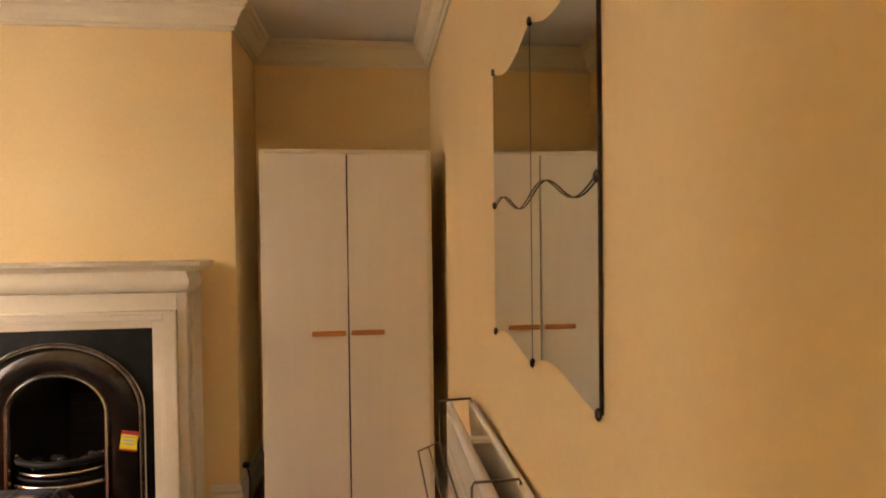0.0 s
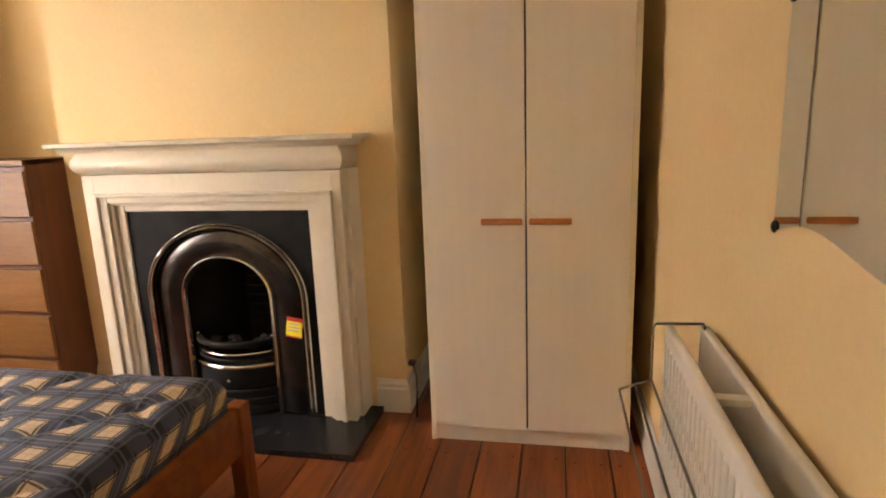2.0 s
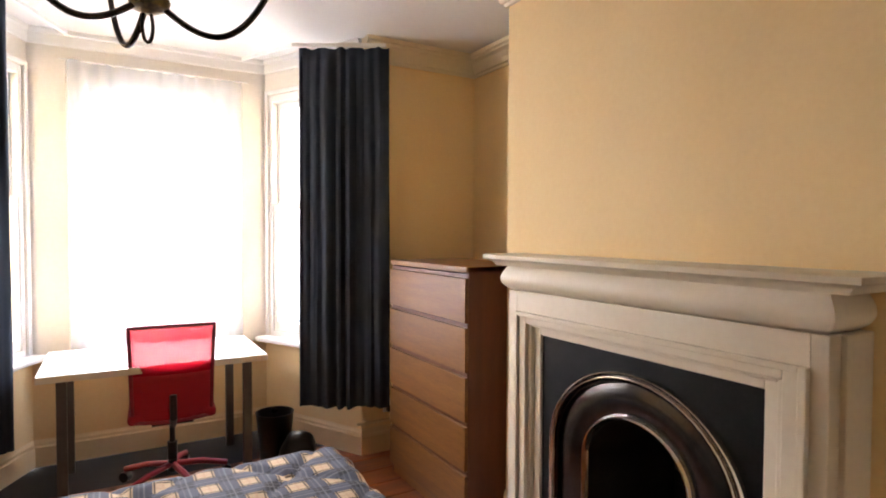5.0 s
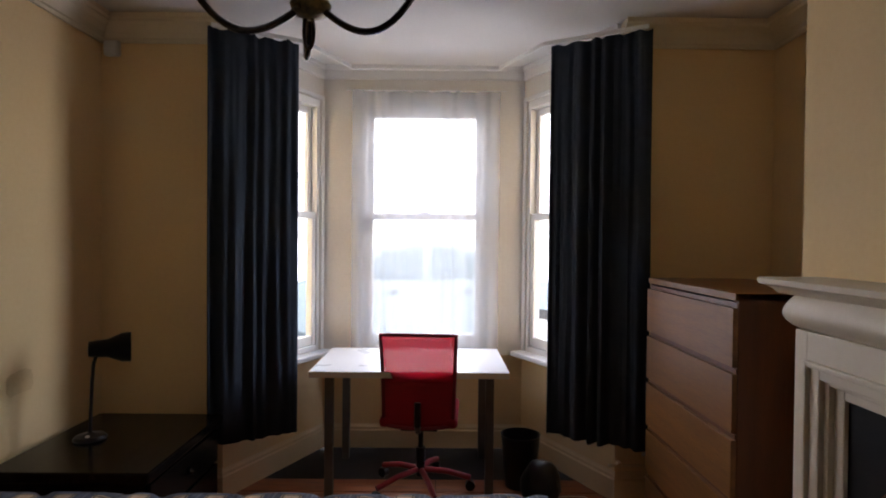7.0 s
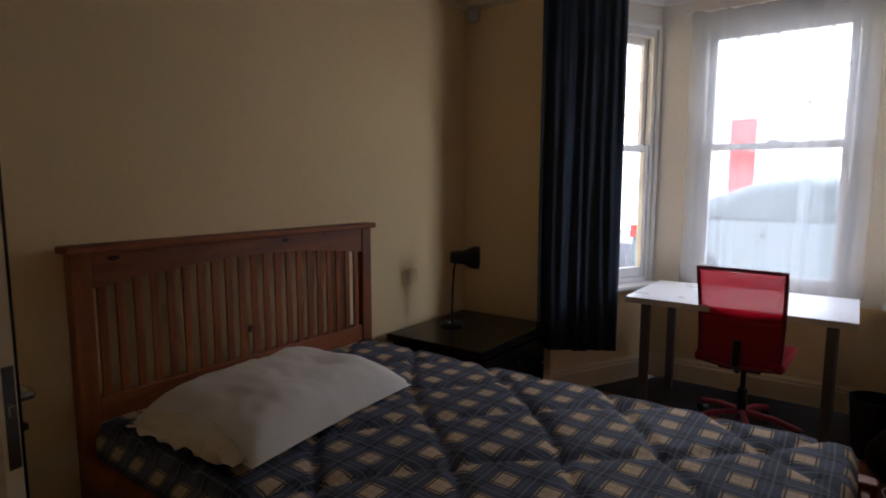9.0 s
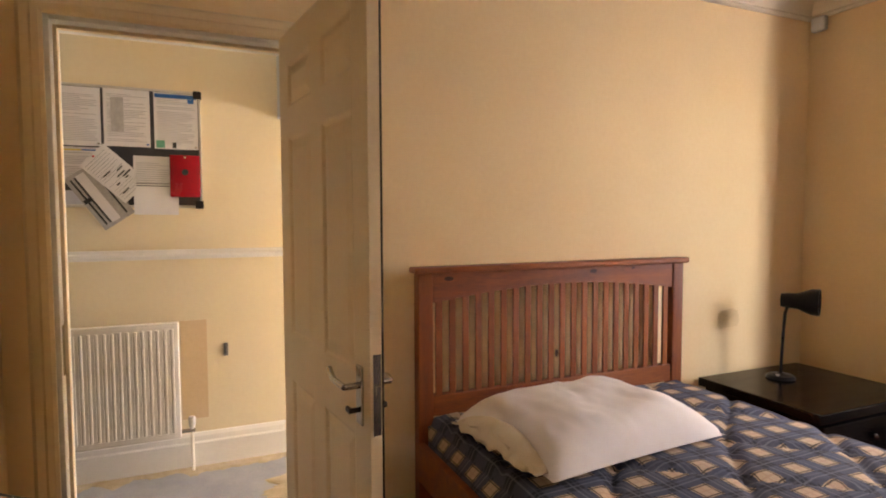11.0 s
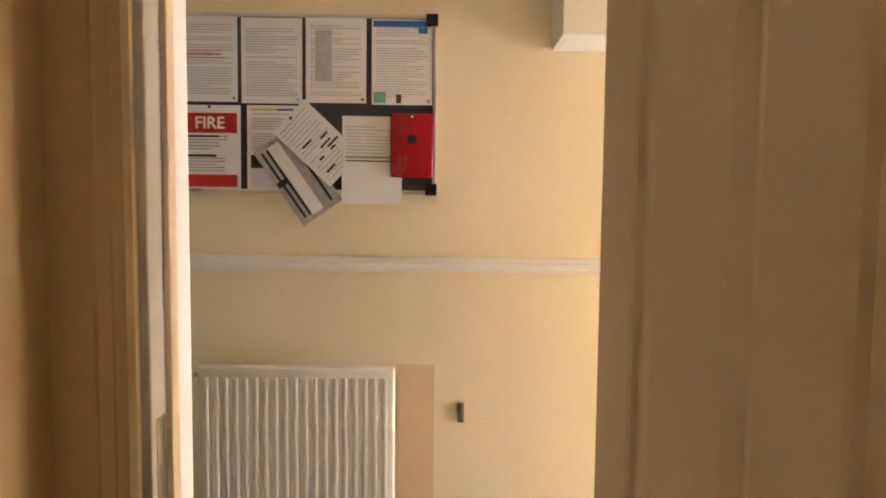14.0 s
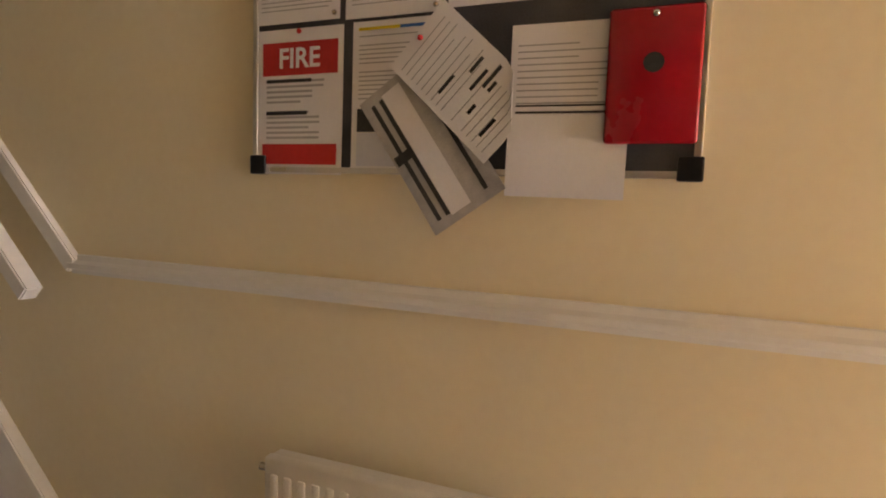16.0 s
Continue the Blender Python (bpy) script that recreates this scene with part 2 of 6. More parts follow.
def check_cloth():
    """Navy check with beige squares and pale crossing lines."""
    m = bpy.data.materials.new("navy_check_ticking")
    m.use_nodes = True
    n, l = m.node_tree.nodes, m.node_tree.links
    p = n["Principled BSDF"]
    p.inputs["Roughness"].default_value = 0.85
    tc, sep = n.new("ShaderNodeTexCoord"), n.new("ShaderNodeSeparateXYZ")
    l.new(tc.outputs["Object"], sep.inputs[0])

    def math(op, a, b=None, c=None):
        node = n.new("ShaderNodeMath")
        node.operation = op
        for k, v in enumerate((a, b, c)):
            if v is None:
                continue
            if isinstance(v, (int, float)):
                node.inputs[k].default_value = v
            else:
                l.new(v, node.inputs[k])
        return node.outputs[0]

    warp = n.new("ShaderNodeTexNoise")
    warp.inputs["Scale"].default_value = 5
    l.new(tc.outputs["Object"], warp.inputs["Vector"])
    bend = math("MULTIPLY", math("SUBTRACT", warp.outputs[0], 0.5), 0.016)

    def band(axis, centre, width, soft=0.03):
        cell = math("FRACT", math("DIVIDE", math("ADD", axis, bend), CHECK_PITCH))
        away = math("ABSOLUTE", math("SUBTRACT", cell, centre))
        rng = n.new("ShaderNodeMapRange")
        rng.inputs[1].default_value, rng.inputs[2].default_value = width, width + soft
        rng.inputs[3].default_value, rng.inputs[4].default_value = 1, 0
        l.new(away, rng.inputs[0])
        return rng.outputs[0]

    drop = math("MAXIMUM", math("SUBTRACT", 0.505, sep.outputs[2]), 0.0)
    x, y = math("ADD", math("ADD", sep.outputs[0], drop), -0.0395), math("ADD", math("ADD", sep.outputs[1], drop), -0.0325)
    square = math("MULTIPLY", band(x, 0.5, 0.248, 0.03), band(y, 0.5, 0.248, 0.03))
    frame_x = math("MAXIMUM", band(x, 0.285, 0.012, 0.02), band(x, 0.715, 0.012, 0.02))
    frame_y = math("MAXIMUM", band(y, 0.285, 0.012, 0.02), band(y, 0.715, 0.012, 0.02))
    outline = math("MAXIMUM", math("MULTIPLY", frame_x, band(y, 0.5, 0.31, 0.03)), math("MULTIPLY", frame_y, band(x, 0.5, 0.31, 0.03)))
    lines = math("MAXIMUM", math("MAXIMUM", band(x, 0.03, 0.012, 0.02), band(y, 0.03, 0.012, 0.02)), math("MULTIPLY", math("MAXIMUM", band(x, 0.90, 0.010, 0.02), band(y, 0.90, 0.010, 0.02)), 0.5))
    rosy = math("MULTIPLY", math("MAXIMUM", band(x, 0.5, 0.012, 0.02), band(y, 0.5, 0.012, 0.02)), square)
    fold = math("MULTIPLY", math("MAXIMUM", band(x, 0.5, 0.27, 0.05), band(y, 0.5, 0.27, 0.05)), 0.75)
    thread = n.new("ShaderNodeTexNoise")
    thread.inputs["Scale"].default_value = 260
    l.new(tc.outputs["Object"], thread.inputs["Vector"])
    col = None
    for fac, rgb in ((None, (0.026, 0.029, 0.044)), (fold, (0.085, 0.098, 0.145)), (math("MULTIPLY", lines, 0.34), (0.34, 0.36, 0.42)), (square, (0.61, 0.45, 0.29)), (math("MULTIPLY", outline, 0.9), (0.008, 0.008, 0.011)), (math("MULTIPLY", rosy, 0.35), (0.42, 0.20, 0.13))):
        if fac is None:
            col = n.new("ShaderNodeRGB")
            col.outputs[0].default_value = (*rgb, 1)
            col = col.outputs[0]
            continue
        mix = n.new("ShaderNodeMix")
        mix.data_type = "RGBA"
        l.new(math("MULTIPLY", fac, math("MULTIPLY_ADD", thread.outputs[0], 0.6, 0.68)), mix.inputs[0])
        l.new(col, mix.inputs[6])
        mix.inputs[7].default_value = (*rgb, 1)
        col = mix.outputs[2]
    l.new(col, p.inputs["Base Color"])
    bp = n.new("ShaderNodeBump")
    bp.inputs["Strength"].default_value, bp.inputs["Distance"].default_value = 0.25, 0.002
    l.new(thread.outputs[0], bp.inputs["Height"])
    l.new(bp.outputs[0], p.inputs["Normal"])
    return m


CHECK_PITCH = 0.125
CHECK = check_cloth()

# ---- mesh helpers ----


def box(bm, x0, x1, y0, y1, z0, z1, bevel=0.0, segments=2):
    made = bmesh.ops.create_cube(bm, size=1.0, matrix=Matrix.LocRotScale(((x0 + x1) / 2, (y0 + y1) / 2, (z0 + z1) / 2), None, (abs(x1 - x0), abs(y1 - y0), abs(z1 - z0))))
    if bevel:
        bmesh.ops.bevel(bm, geom=list({e for v in made["verts"] for e in v.link_edges}), offset=bevel, segments=segments, affect="EDGES", profile=0.5)
    return bm


def boxed(x0, x1, y0, y1, z0, z1, bevel=0.0, segments=2):
    return box(bmesh.new(), x0, x1, y0, y1, z0, z1, bevel, segments)


def rod(bm, a, b, r, sides=12, r2=None):
    a, b = Vector(a), Vector(b)
    turn = (b - a).to_track_quat("Z", "Y").to_matrix().to_4x4()
    bmesh.ops.create_cone(bm, cap_ends=True, segments=sides, radius1=r, radius2=r if r2 is None else r2, depth=(b - a).length, matrix=Matrix.Translation((a + b) / 2) @ turn)
    return bm


def ball(bm, at, r, scale=(1, 1, 1), u=16, v=10):
    bmesh.ops.create_uvsphere(bm, u_segments=u, v_segments=v, radius=r, matrix=Matrix.LocRotScale(at, None, scale))
    return bm


def sweep(bm, path, shape, closed=False, cap=True):
    """Carries a closed outline (right, up) along a level path of 3D points with mitred corners; right is to the path's right."""
    pts = [Vector(p) for p in path]
    count, rings = len(pts), []
    for i, p in enumerate(pts):
        a = pts[i - 1] if (i or closed) else None
        b = pts[(i + 1) % count] if (i < count - 1 or closed) else None
        da = (p - a).normalized() if a is not None else None
        db = (b - p).normalized() if b is not None else None
        da, db = da or db, db or da
        na, nb = Vector((da.y, -da.x, 0)), Vector((db.y, -db.x, 0))
        side = (na + nb)
        side = side.normalized() / max(0.2, side.normalized().dot(na))
        rings.append([bm.verts.new(p + side * u + Vector((0, 0, v))) for u, v in shape])
    k = len(shape)
    for i in range(count if closed else count - 1):
        r, s = rings[i], rings[(i + 1) % count]
        for j in range(k):
            bm.faces.new((r[j], r[(j + 1) % k], s[(j + 1) % k], s[j]))
    if cap and not closed:
        bm.faces.new(rings[0][::-1])
        bm.faces.new(rings[-1])
    bmesh.ops.recalc_face_normals(bm, faces=bm.faces)
    return bm


def tube(bm, path, r, sides=8, closed=False):
    """A round wire or pipe along any path."""
    pts = [Vector(p) for p in path]
    rings, n = [], len(pts)
    up = None
    for i, p in enumerate(pts):
        d = (pts[(i + 1) % n] - pts[i - 1]) if closed else (pts[min(i + 1, n - 1)] - pts[max(i - 1, 0)])
        d.normalize()
        if up is None:
            up = Vector((0, 0, 1)) if abs(d.z) < 0.9 else Vector((1, 0, 0))
        side = d.cross(up).normalized()
        up = side.cross(d).normalized()
        rings.append([bm.verts.new(p + r * (math.cos(q) * side + math.sin(q) * up)) for q in (2 * math.pi * s / sides for s in range(sides))])
    for i in range(n if closed else n - 1):
        a, b = rings[i], rings[(i + 1) % n]
        for j in range(sides):
            bm.faces.new((a[j], a[(j + 1) % sides], b[(j + 1) % sides], b[j]))
    if not closed:
        bm.faces.new(rings[0][::-1])
        bm.faces.new(rings[-1])
    bmesh.ops.recalc_face_normals(bm, faces=bm.faces)
    return bm


def plate(bm, outline, depth, turn=None):
    """A flat outline in x and z with thickness along y."""
    front = [bm.verts.new((x, 0, z)) for x, z in outline]
    back = [bm.verts.new((x, depth, z)) for x, z in outline]
    bm.faces.new(front)
    bm.faces.new(back[::-1])
    for i in range(len(outline)):
        j = (i + 1) % len(outline)
        bm.faces.new((front[i], front[j], back[j], back[i]))
    bmesh.ops.recalc_face_normals(bm, faces=bm.faces)
    return bm


def lathe(bm, profile, steps=24, at=(0, 0, 0)):
    """Turns a list of (radius, height) round the upright axis."""
    rings = []
    for r, z in profile:
        rings.append([bm.verts.new((at[0] + r * math.cos(2 * math.pi * s / steps), at[1] + r * math.sin(2 * math.pi * s / steps), at[2] + z)) for s in range(steps)])
    for a, b in zip(rings, rings[1:]):
        for s in range(steps):
            bm.faces.new((a[s], a[(s + 1) % steps], b[(s + 1) % steps], b[s]))
    bm.faces.new(rings[0][::-1])
    bm.faces.new(rings[-1])
    bmesh.ops.recalc_face_normals(bm, faces=bm.faces)
    return bm


def part(name, bm, mat, parent=None, label="", smooth=False, at=None):
    me = bpy.data.meshes.new(name)
    bm.normal_update()
    bm.to_mesh(me)
    bm.free()
    me.materials.append(mat)
    if smooth:
        me.polygons.foreach_set("use_smooth", [True] * len(me.polygons))
        me.set_sharp_from_angle(angle=radians(40))
    ob = new(name, me)
    ob.parent = parent
    if at is not None:
        ob.matrix_basis = at
    return tagged(ob, label)


def thing(name, label, category, group=""):
    return tagged(new(name), label, category, group)


def structure(name, bm, mat, label="", at=None, smooth=False):
    return tagged(part(name, bm, mat, None, label, smooth, at), kind="structure", category=name.rstrip("_0123456789"))


def run(p0, p1):
    """A frame at p0 whose x runs towards p1 and whose y points to the left of that."""
    return pose(p0[0], p0[1], 0, 0, 0, math.degrees(math.atan2(p1[1] - p0[1], p1[0] - p0[0])))


def wall_mesh(length, thick, top, openings=(), bottom=0.0):
    """A wall along x, its room face at y = 0, its thickness at positive y, with openings (x0, x1, z0, z1)."""
    bm = bmesh.new()
    xs = sorted({0.0, length, *(o[0] for o in openings), *(o[1] for o in openings)})
    for a, b in zip(xs, xs[1:]):
        cuts = sorted((o[2], o[3]) for o in openings if o[0] <= a + 1e-6 and o[1] >= b - 1e-6)
        z = bottom
        for c, d in cuts:
            if c > z:
                box(bm, a, b, 0, thick, z, c)
            z = d
        if z < top:
            box(bm, a, b, 0, thick, z, top)
    bmesh.ops.remove_doubles(bm, verts=bm.verts, dist=1e-5)
    return bm


# ---- the room ----
EAST, WEST, SOUTH, NORTH, BREAST, TOP = 0.86, -2.98, 1.012, 4.62, 4.07, 2.57
B0, B1 = -1.86, -0.19
HALLS, HALLN = -0.04, 0.865
BAY = [(-2.98, 1.66), (-3.76, 2.04), (-3.76, 3.39), (-2.98, 3.79)]
FLUE = (-1.40, -0.54, 0.98)

# north wall with the chimney breast
structure("wall_north", wall_mesh(WEST * -1 + EAST + 0.2, 0.2, TOP + 0.1), WALL, "plain yellow painted plaster wall of the alcoves", pose(WEST - 0.1, NORTH, 0))
bm = wall_mesh(B1 - B0, NORTH - BREAST - 0.002, TOP + 0.1, [(FLUE[0] - B0, FLUE[1] - B0, -0.01, FLUE[2])])
structure("chimney_breast", bm, WALL, "yellow painted chimney breast over the fireplace", pose(B0, BREAST, 0))
structure("wall_east", wall_mesh(NORTH - HALLN, 0.2, TOP + 0.1), WALL, "yellow painted plaster wall with a mirror", run((EAST, NORTH), (EAST, HALLN)))
# south wall with the doorway
D0, D1, DTOP = -0.14, 0.725, 2.0
structure("wall_south", wall_mesh(EAST - WEST + 0.1, SOUTH - HALLN, TOP + 0.1, [(EAST - D1, EAST - D0, -0.01, DTOP)]), WALL, "yellow painted wall with a doorway to the hall", run((EAST, SOUTH), (WEST, SOUTH)))
# west wall beside the bay
structure("wall_west", wall_mesh(BAY[0][1] - SOUTH, 0.25, TOP + 0.1), WALL, "yellow painted wall beside the bay", run((WEST, SOUTH), (WEST, BAY[0][1])))
structure("wall_west", wall_mesh(NORTH - BAY[3][1], 0.25, TOP + 0.1), WALL, "yellow painted wall beside the bay", run((WEST, BAY[3][1]), (WEST, NORTH)))


def sash_window(p0, p1, s0, s1, z0, z1, name, post=0.045, stile=0.042):
    """A white painted sliding sash window set in a wall that runs from p0 to p1."""
    at = run(p0, p1)
    w = tagged(new(name), "white painted timber sash window with two panes", "window", kind="structure")
    w.matrix_basis = at
    mid = (z0 + z1) / 2 + 0.065
    bm = bmesh.new()
    for a, b, c, d in ((s0, s0 + post, z0, z1), (s1 - post, s1, z0, z1), (s0 + post, s1 - post, z1 - 0.05, z1), (s0 + post, s1 - post, z0, z0 + 0.035)):
        box(bm, a, b, 0.004, 0.092, c, d, 0.004)
    part("window_frame", bm, FRAMEWHITE, w)
    for lo, hi, y, nm in ((z0 + 0.037, mid + 0.022, 0.012, "lower_sash"), (mid - 0.022, z1 - 0.052, 0.050, "upper_sash")):
        a, b = s0 + post + 0.002, s1 - post - 0.002
        rail = 0.065 if nm == "lower_sash" else 0.05
        bm = bmesh.new()
        box(bm, a, a + stile, y, y + 0.036, lo, hi, 0.005)
        box(bm, b - stile, b, y, y + 0.036, lo, hi, 0.005)
        box(bm, a + stile, b - stile, y, y + 0.036, hi - 0.044, hi, 0.005)
        box(bm, a + stile, b - stile, y, y + 0.036, lo, lo + (rail if nm == "lower_sash" else 0.044), 0.005)
        sash = part(nm, bm, FRAMEWHITE, w)
        pane = part("pane", boxed(a + stile - 0.002, b - stile + 0.002, y + 0.016, y + 0.020, lo + 0.04, hi - 0.04), GLASS, sash)
        pane.visible_shadow = False
    bm = bmesh.new()
    box(bm, (s0 + s1) / 2 - 0.03, (s0 + s1) / 2 + 0.03, 0.014, 0.040, mid + 0.0225, mid + 0.040, 0.004)
    part("sash_catch", bm, CHROME, w)
    part("window_sill", boxed(s0 - 0.05, s1 + 0.05, -0.09, 0.03, z0 - 0.034, z0 - 0.001, 0.008), FRAMEWHITE, w)
    bm = bmesh.new()
    e = 0.055 if post > 0.04 else 0.03
    for a, b, c, d in ((s0 - e, s0 - 0.001, z0, z1 + e), (s1 + 0.001, s1 + e, z0, z1 + e), (s0 - 0.001, s1 + 0.001, z1 + 0.001, z1 + e)):
        box(bm, a, b, -0.014, -0.001, c, d, 0.005)
    part("architrave", bm, FRAMEWHITE, w)
    return w


WZ0, WZ1 = 0.665, 2.33
length_front = BAY[2][1] - BAY[1][1]
length_side = (Vector(BAY[1]) - Vector(BAY[0])).length


def bay_wall(p0, p1, name, s0, s1, post=0.045, stile=0.042):
    length = (Vector(p1) - Vector(p0)).length
    structure(name, wall_mesh(length, 0.10, TOP + 0.1, [(s0, s1, WZ0, WZ1)]), BAYWHITE, "white painted bay wall round a window", run(p0, p1))
    # the part under the sill is papered like the room
    structure(name + "_apron", boxed(0.0, length, -0.006, -0.001, 0.16, WZ0 - 0.036), WALL, "yellow painted wall under the bay window", run(p0, p1))
    sash_window(p0, p1, s0, s1, WZ0, WZ1, "window_1", post, stile)


BAYWHITE = material("bay_white_paint", (0.72, 0.67, 0.60), (0.80, 0.76, 0.69), 0.6, 2, 50, 0.2, depth=0.002)
bay_wall(BAY[0], BAY[1], "bay_wall_south", 0.16, length_side - 0.035, 0.03, 0.034)
bay_wall(BAY[1], BAY[2], "bay_wall_west", 0.245, length_front - 0.235)
bay_wall(BAY[2], BAY[3], "bay_wall_north", 0.035, length_side - 0.16, 0.03, 0.034)

# ceiling and floor beneath the boards
bm = bmesh.new()
box(bm, WEST - 0.1, EAST + 0.1, HALLS - 0.2, NORTH + 0.1, TOP, TOP + 0.15)
bay_poly = [(WEST - 0.1, 1.5), (-3.95, 1.9), (-3.95, 3.55), (WEST - 0.1, 3.95)]
lo = [bm.verts.new((x, y, TOP)) for x, y in bay_poly]
hi = [bm.verts.new((x, y, TOP + 0.15)) for x, y in bay_poly]
bm.faces.new(lo)
bm.faces.new(hi[::-1])
for i in range(4):
    bm.faces.new((lo[i], lo[(i + 1) % 4], hi[(i + 1) % 4], hi[i]))
box(bm, EAST + 0.1, 3.9, HALLS - 0.2, HALLN + 0.2, TOP, TOP + 0.15)
box(bm, -4.2, WEST - 0.1, HALLS - 0.2, HALLN + 0.2, TOP, TOP + 0.15)
structure("ceiling", bm, CEILING, "plain white painted ceiling")
structure("subfloor", boxed(-3.9, EAST + 0.1, HALLN + 0.002, NORTH + 0.1, -0.12, -0.022), GAP, "dark void under the floorboards")

# cornice round the room
CORNICE = [(0, 0), (0.012, 0), (0.018, 0.014), (0.030, 0.018), (0.040, 0.045), (0.062, 0.075), (0.085, 0.088), (0.088, 0.100), (0.100, 0.106), (0.104, 0.128), (0, 0.128)]
ring = [BAY[3], (WEST, NORTH), (B0, NORTH), (B0, BREAST), (B1, BREAST), (B1, NORTH), (EAST, NORTH), (EAST, SOUTH), (WEST, SOUTH), BAY[0]]
structure("cornice", sweep(bmesh.new(), [(x, y, TOP - 0.130) for x, y in ring], CORNICE), material("cornice_paint", (0.76, 0.66, 0.48), (0.82, 0.73, 0.56), 0.6, 3, 50, 0.15), "cream painted moulded plaster cornice")
BAYTRIM = [(0, 0), (0.010, 0), (0.014, 0.010), (0.014, 0.060), (0.024, 0.066), (0.030, 0.080), (0.030, 0.090), (0, 0.090)]
structure("bay_cornice", sweep(bmesh.new(), [(x, y, TOP - 0.092) for x, y in BAY], BAYTRIM), FRAMEWHITE, "white painted plain moulding round the bay")

# skirting boards
SKIRT = [(0, 0), (0.020, 0), (0.020, 0.115), (0.014, 0.124), (0.014, 0.138), (0.008, 0.150), (0.005, 0.160), (0, 0.160)]
def skirting(points, mat=WHITEPAINT):
    structure("baseboard", sweep(bmesh.new(), [(x, y, 0) for x, y in points], SKIRT), mat, "painted moulded skirting board")
skirting([(EAST, NORTH - 0.001), (EAST, SOUTH)], WHITEPAINT)
skirting([(D0 - 0.11, SOUTH), (WEST, SOUTH), BAY[0], BAY[1], BAY[2], BAY[3], (WEST, NORTH), (B0, NORTH), (B0, BREAST), (-1.64, BREAST)], CREAMPAINT)
skirting([(-0.33, BREAST), (B1, BREAST), (B1, NORTH), (EAST - 0.022, NORTH)], WHITEPAINT)

# the doorway: lining, stop and architrave
bm = bmesh.new()
box(bm, D1 - 0.028, D1, HALLN - 0.004, SOUTH + 0.004, 0, DTOP, 0.003)
box(bm, D0, D0 + 0.028, HALLN - 0.004, SOUTH + 0.004, 0, DTOP, 0.003)
box(bm, D0 + 0.028, D1 - 0.028, HALLN - 0.004, SOUTH + 0.004, DTOP - 0.028, DTOP, 0.003)
structure("door_frame", bm, WHITEPAINT, "white gloss door lining with worn paint")
# The stop lies in shadow; its tan shade is put into the cream paint.
bm = bmesh.new()
box(bm, D1 - 0.040, D1 - 0.028, HALLN + 0.075, SOUTH - 0.045, 0, DTOP - 0.03, 0.002)
box(bm, D0 + 0.028, D0 + 0.036, HALLN + 0.075, SOUTH - 0.045, 0, DTOP - 0.03, 0.002)
box(bm, D0 + 0.040, D1 - 0.040, HALLN + 0.075, SOUTH - 0.045, DTOP - 0.040, DTOP - 0.028, 0.002)
structure("door_stop", bm, CREAMPAINT, "cream gloss door stop strip, toned for its shade")
ARCH = [(0, 0), (0.0, 0.016), (0.010, 0.022), (0.030, 0.020), (0.038, 0.014), (0.062, 0.012), (0.070, 0.006), (0.075, 0.0)]


def architrave(face, out, label, mat):
    """Moulded trim round the doorway on one face of the wall."""
    bm = bmesh.new()
    outline = [(D1 - 0.012, 0.0), (D1 - 0.012, DTOP - 0.012), (D0 + 0.012, DTOP - 0.012), (D0 + 0.012, 0.0)]
    rings = []
    for k, (x, z) in enumerate(outline):
        dx = 1 if k < 2 else -1
        dz = 1 if k in (1, 2) else 0
        rings.append([bm.verts.new((x + dx * u, face + out * (v + 0.001), z + dz * u)) for u, v in ARCH])
    for a, b in zip(rings, rings[1:]):
        for j in range(len(ARCH)):
            bm.faces.new((a[j], a[(j + 1) % len(ARCH)], b[(j + 1) % len(ARCH)], b[j]))
    bm.faces.new(rings[0])
    bm.faces.new(rings[-1][::-1])
    bmesh.ops.recalc_face_normals(bm, faces=bm.faces)
    structure("trim", bm, mat, label)


architrave(SOUTH, 1, "cream gloss moulded architrave round the door", CREAMPAINT)
architrave(HALLN, -1, "white gloss moulded architrave in the hall", WHITEPAINT)
strike = part("strike_plate", boxed(D1 - 0.0300, D1 - 0.0275, SOUTH - 0.038, SOUTH - 0.012, 0.80, 0.97, 0.001), CHROME)
tagged(strike, "worn chrome strike plate on the door lining", "strike plate", kind="structure")

# ---- the hall ----
structure("hall_wall_south", wall_mesh(8.0, 0.2, TOP + 2.0), HALLWALL, "cream painted hall wall", run((3.9, HALLS), (-4.1, HALLS)))
structure("hall_wall_north", wall_mesh(3.9 - EAST - 0.2, 0.12, TOP + 0.1), HALLWALL, "cream painted hall wall", run((EAST + 0.2, HALLN), (3.9, HALLN)))
structure("hall_wall_east", wall_mesh(HALLN - HALLS + 0.2, 0.12, TOP + 2.0), HALLWALL, "cream painted end of the hall", run((3.9, HALLN + 0.1), (3.9, HALLS - 0.1)))
structure("hall_wall_north", wall_mesh(4.1 + WEST, 0.12, TOP + 0.1), HALLWALL, "cream painted hall wall", run((-4.1, HALLN), (WEST - 0.002, HALLN)))
structure("hall_wall_west", wall_mesh(HALLN - HALLS + 0.2, 0.12, TOP + 0.1, [(0.2, 0.94, 0.35, 2.2)]), HALLWALL, "hall end wall round the glazed front door", run((-4.1, HALLS - 0.1), (-4.1, HALLN + 0.1)))
structure("hall_floor", boxed(-4.1, 3.9, HALLS - 0.05, HALLN + 0.001, -0.12, -0.004), HALLFLOOR, "worn grey-blue hall carpet")
HS = [(0, 0), (0.022, 0), (0.022, 0.130), (0.016, 0.140), (0.014, 0.165), (0.006, 0.180), (0, 0.185)]
structure("baseboard", sweep(bmesh.new(), [(1.75, HALLS, 0), (-4.1, HALLS, 0)], HS), HALLWHITE, "white gloss skirting board in the hall")
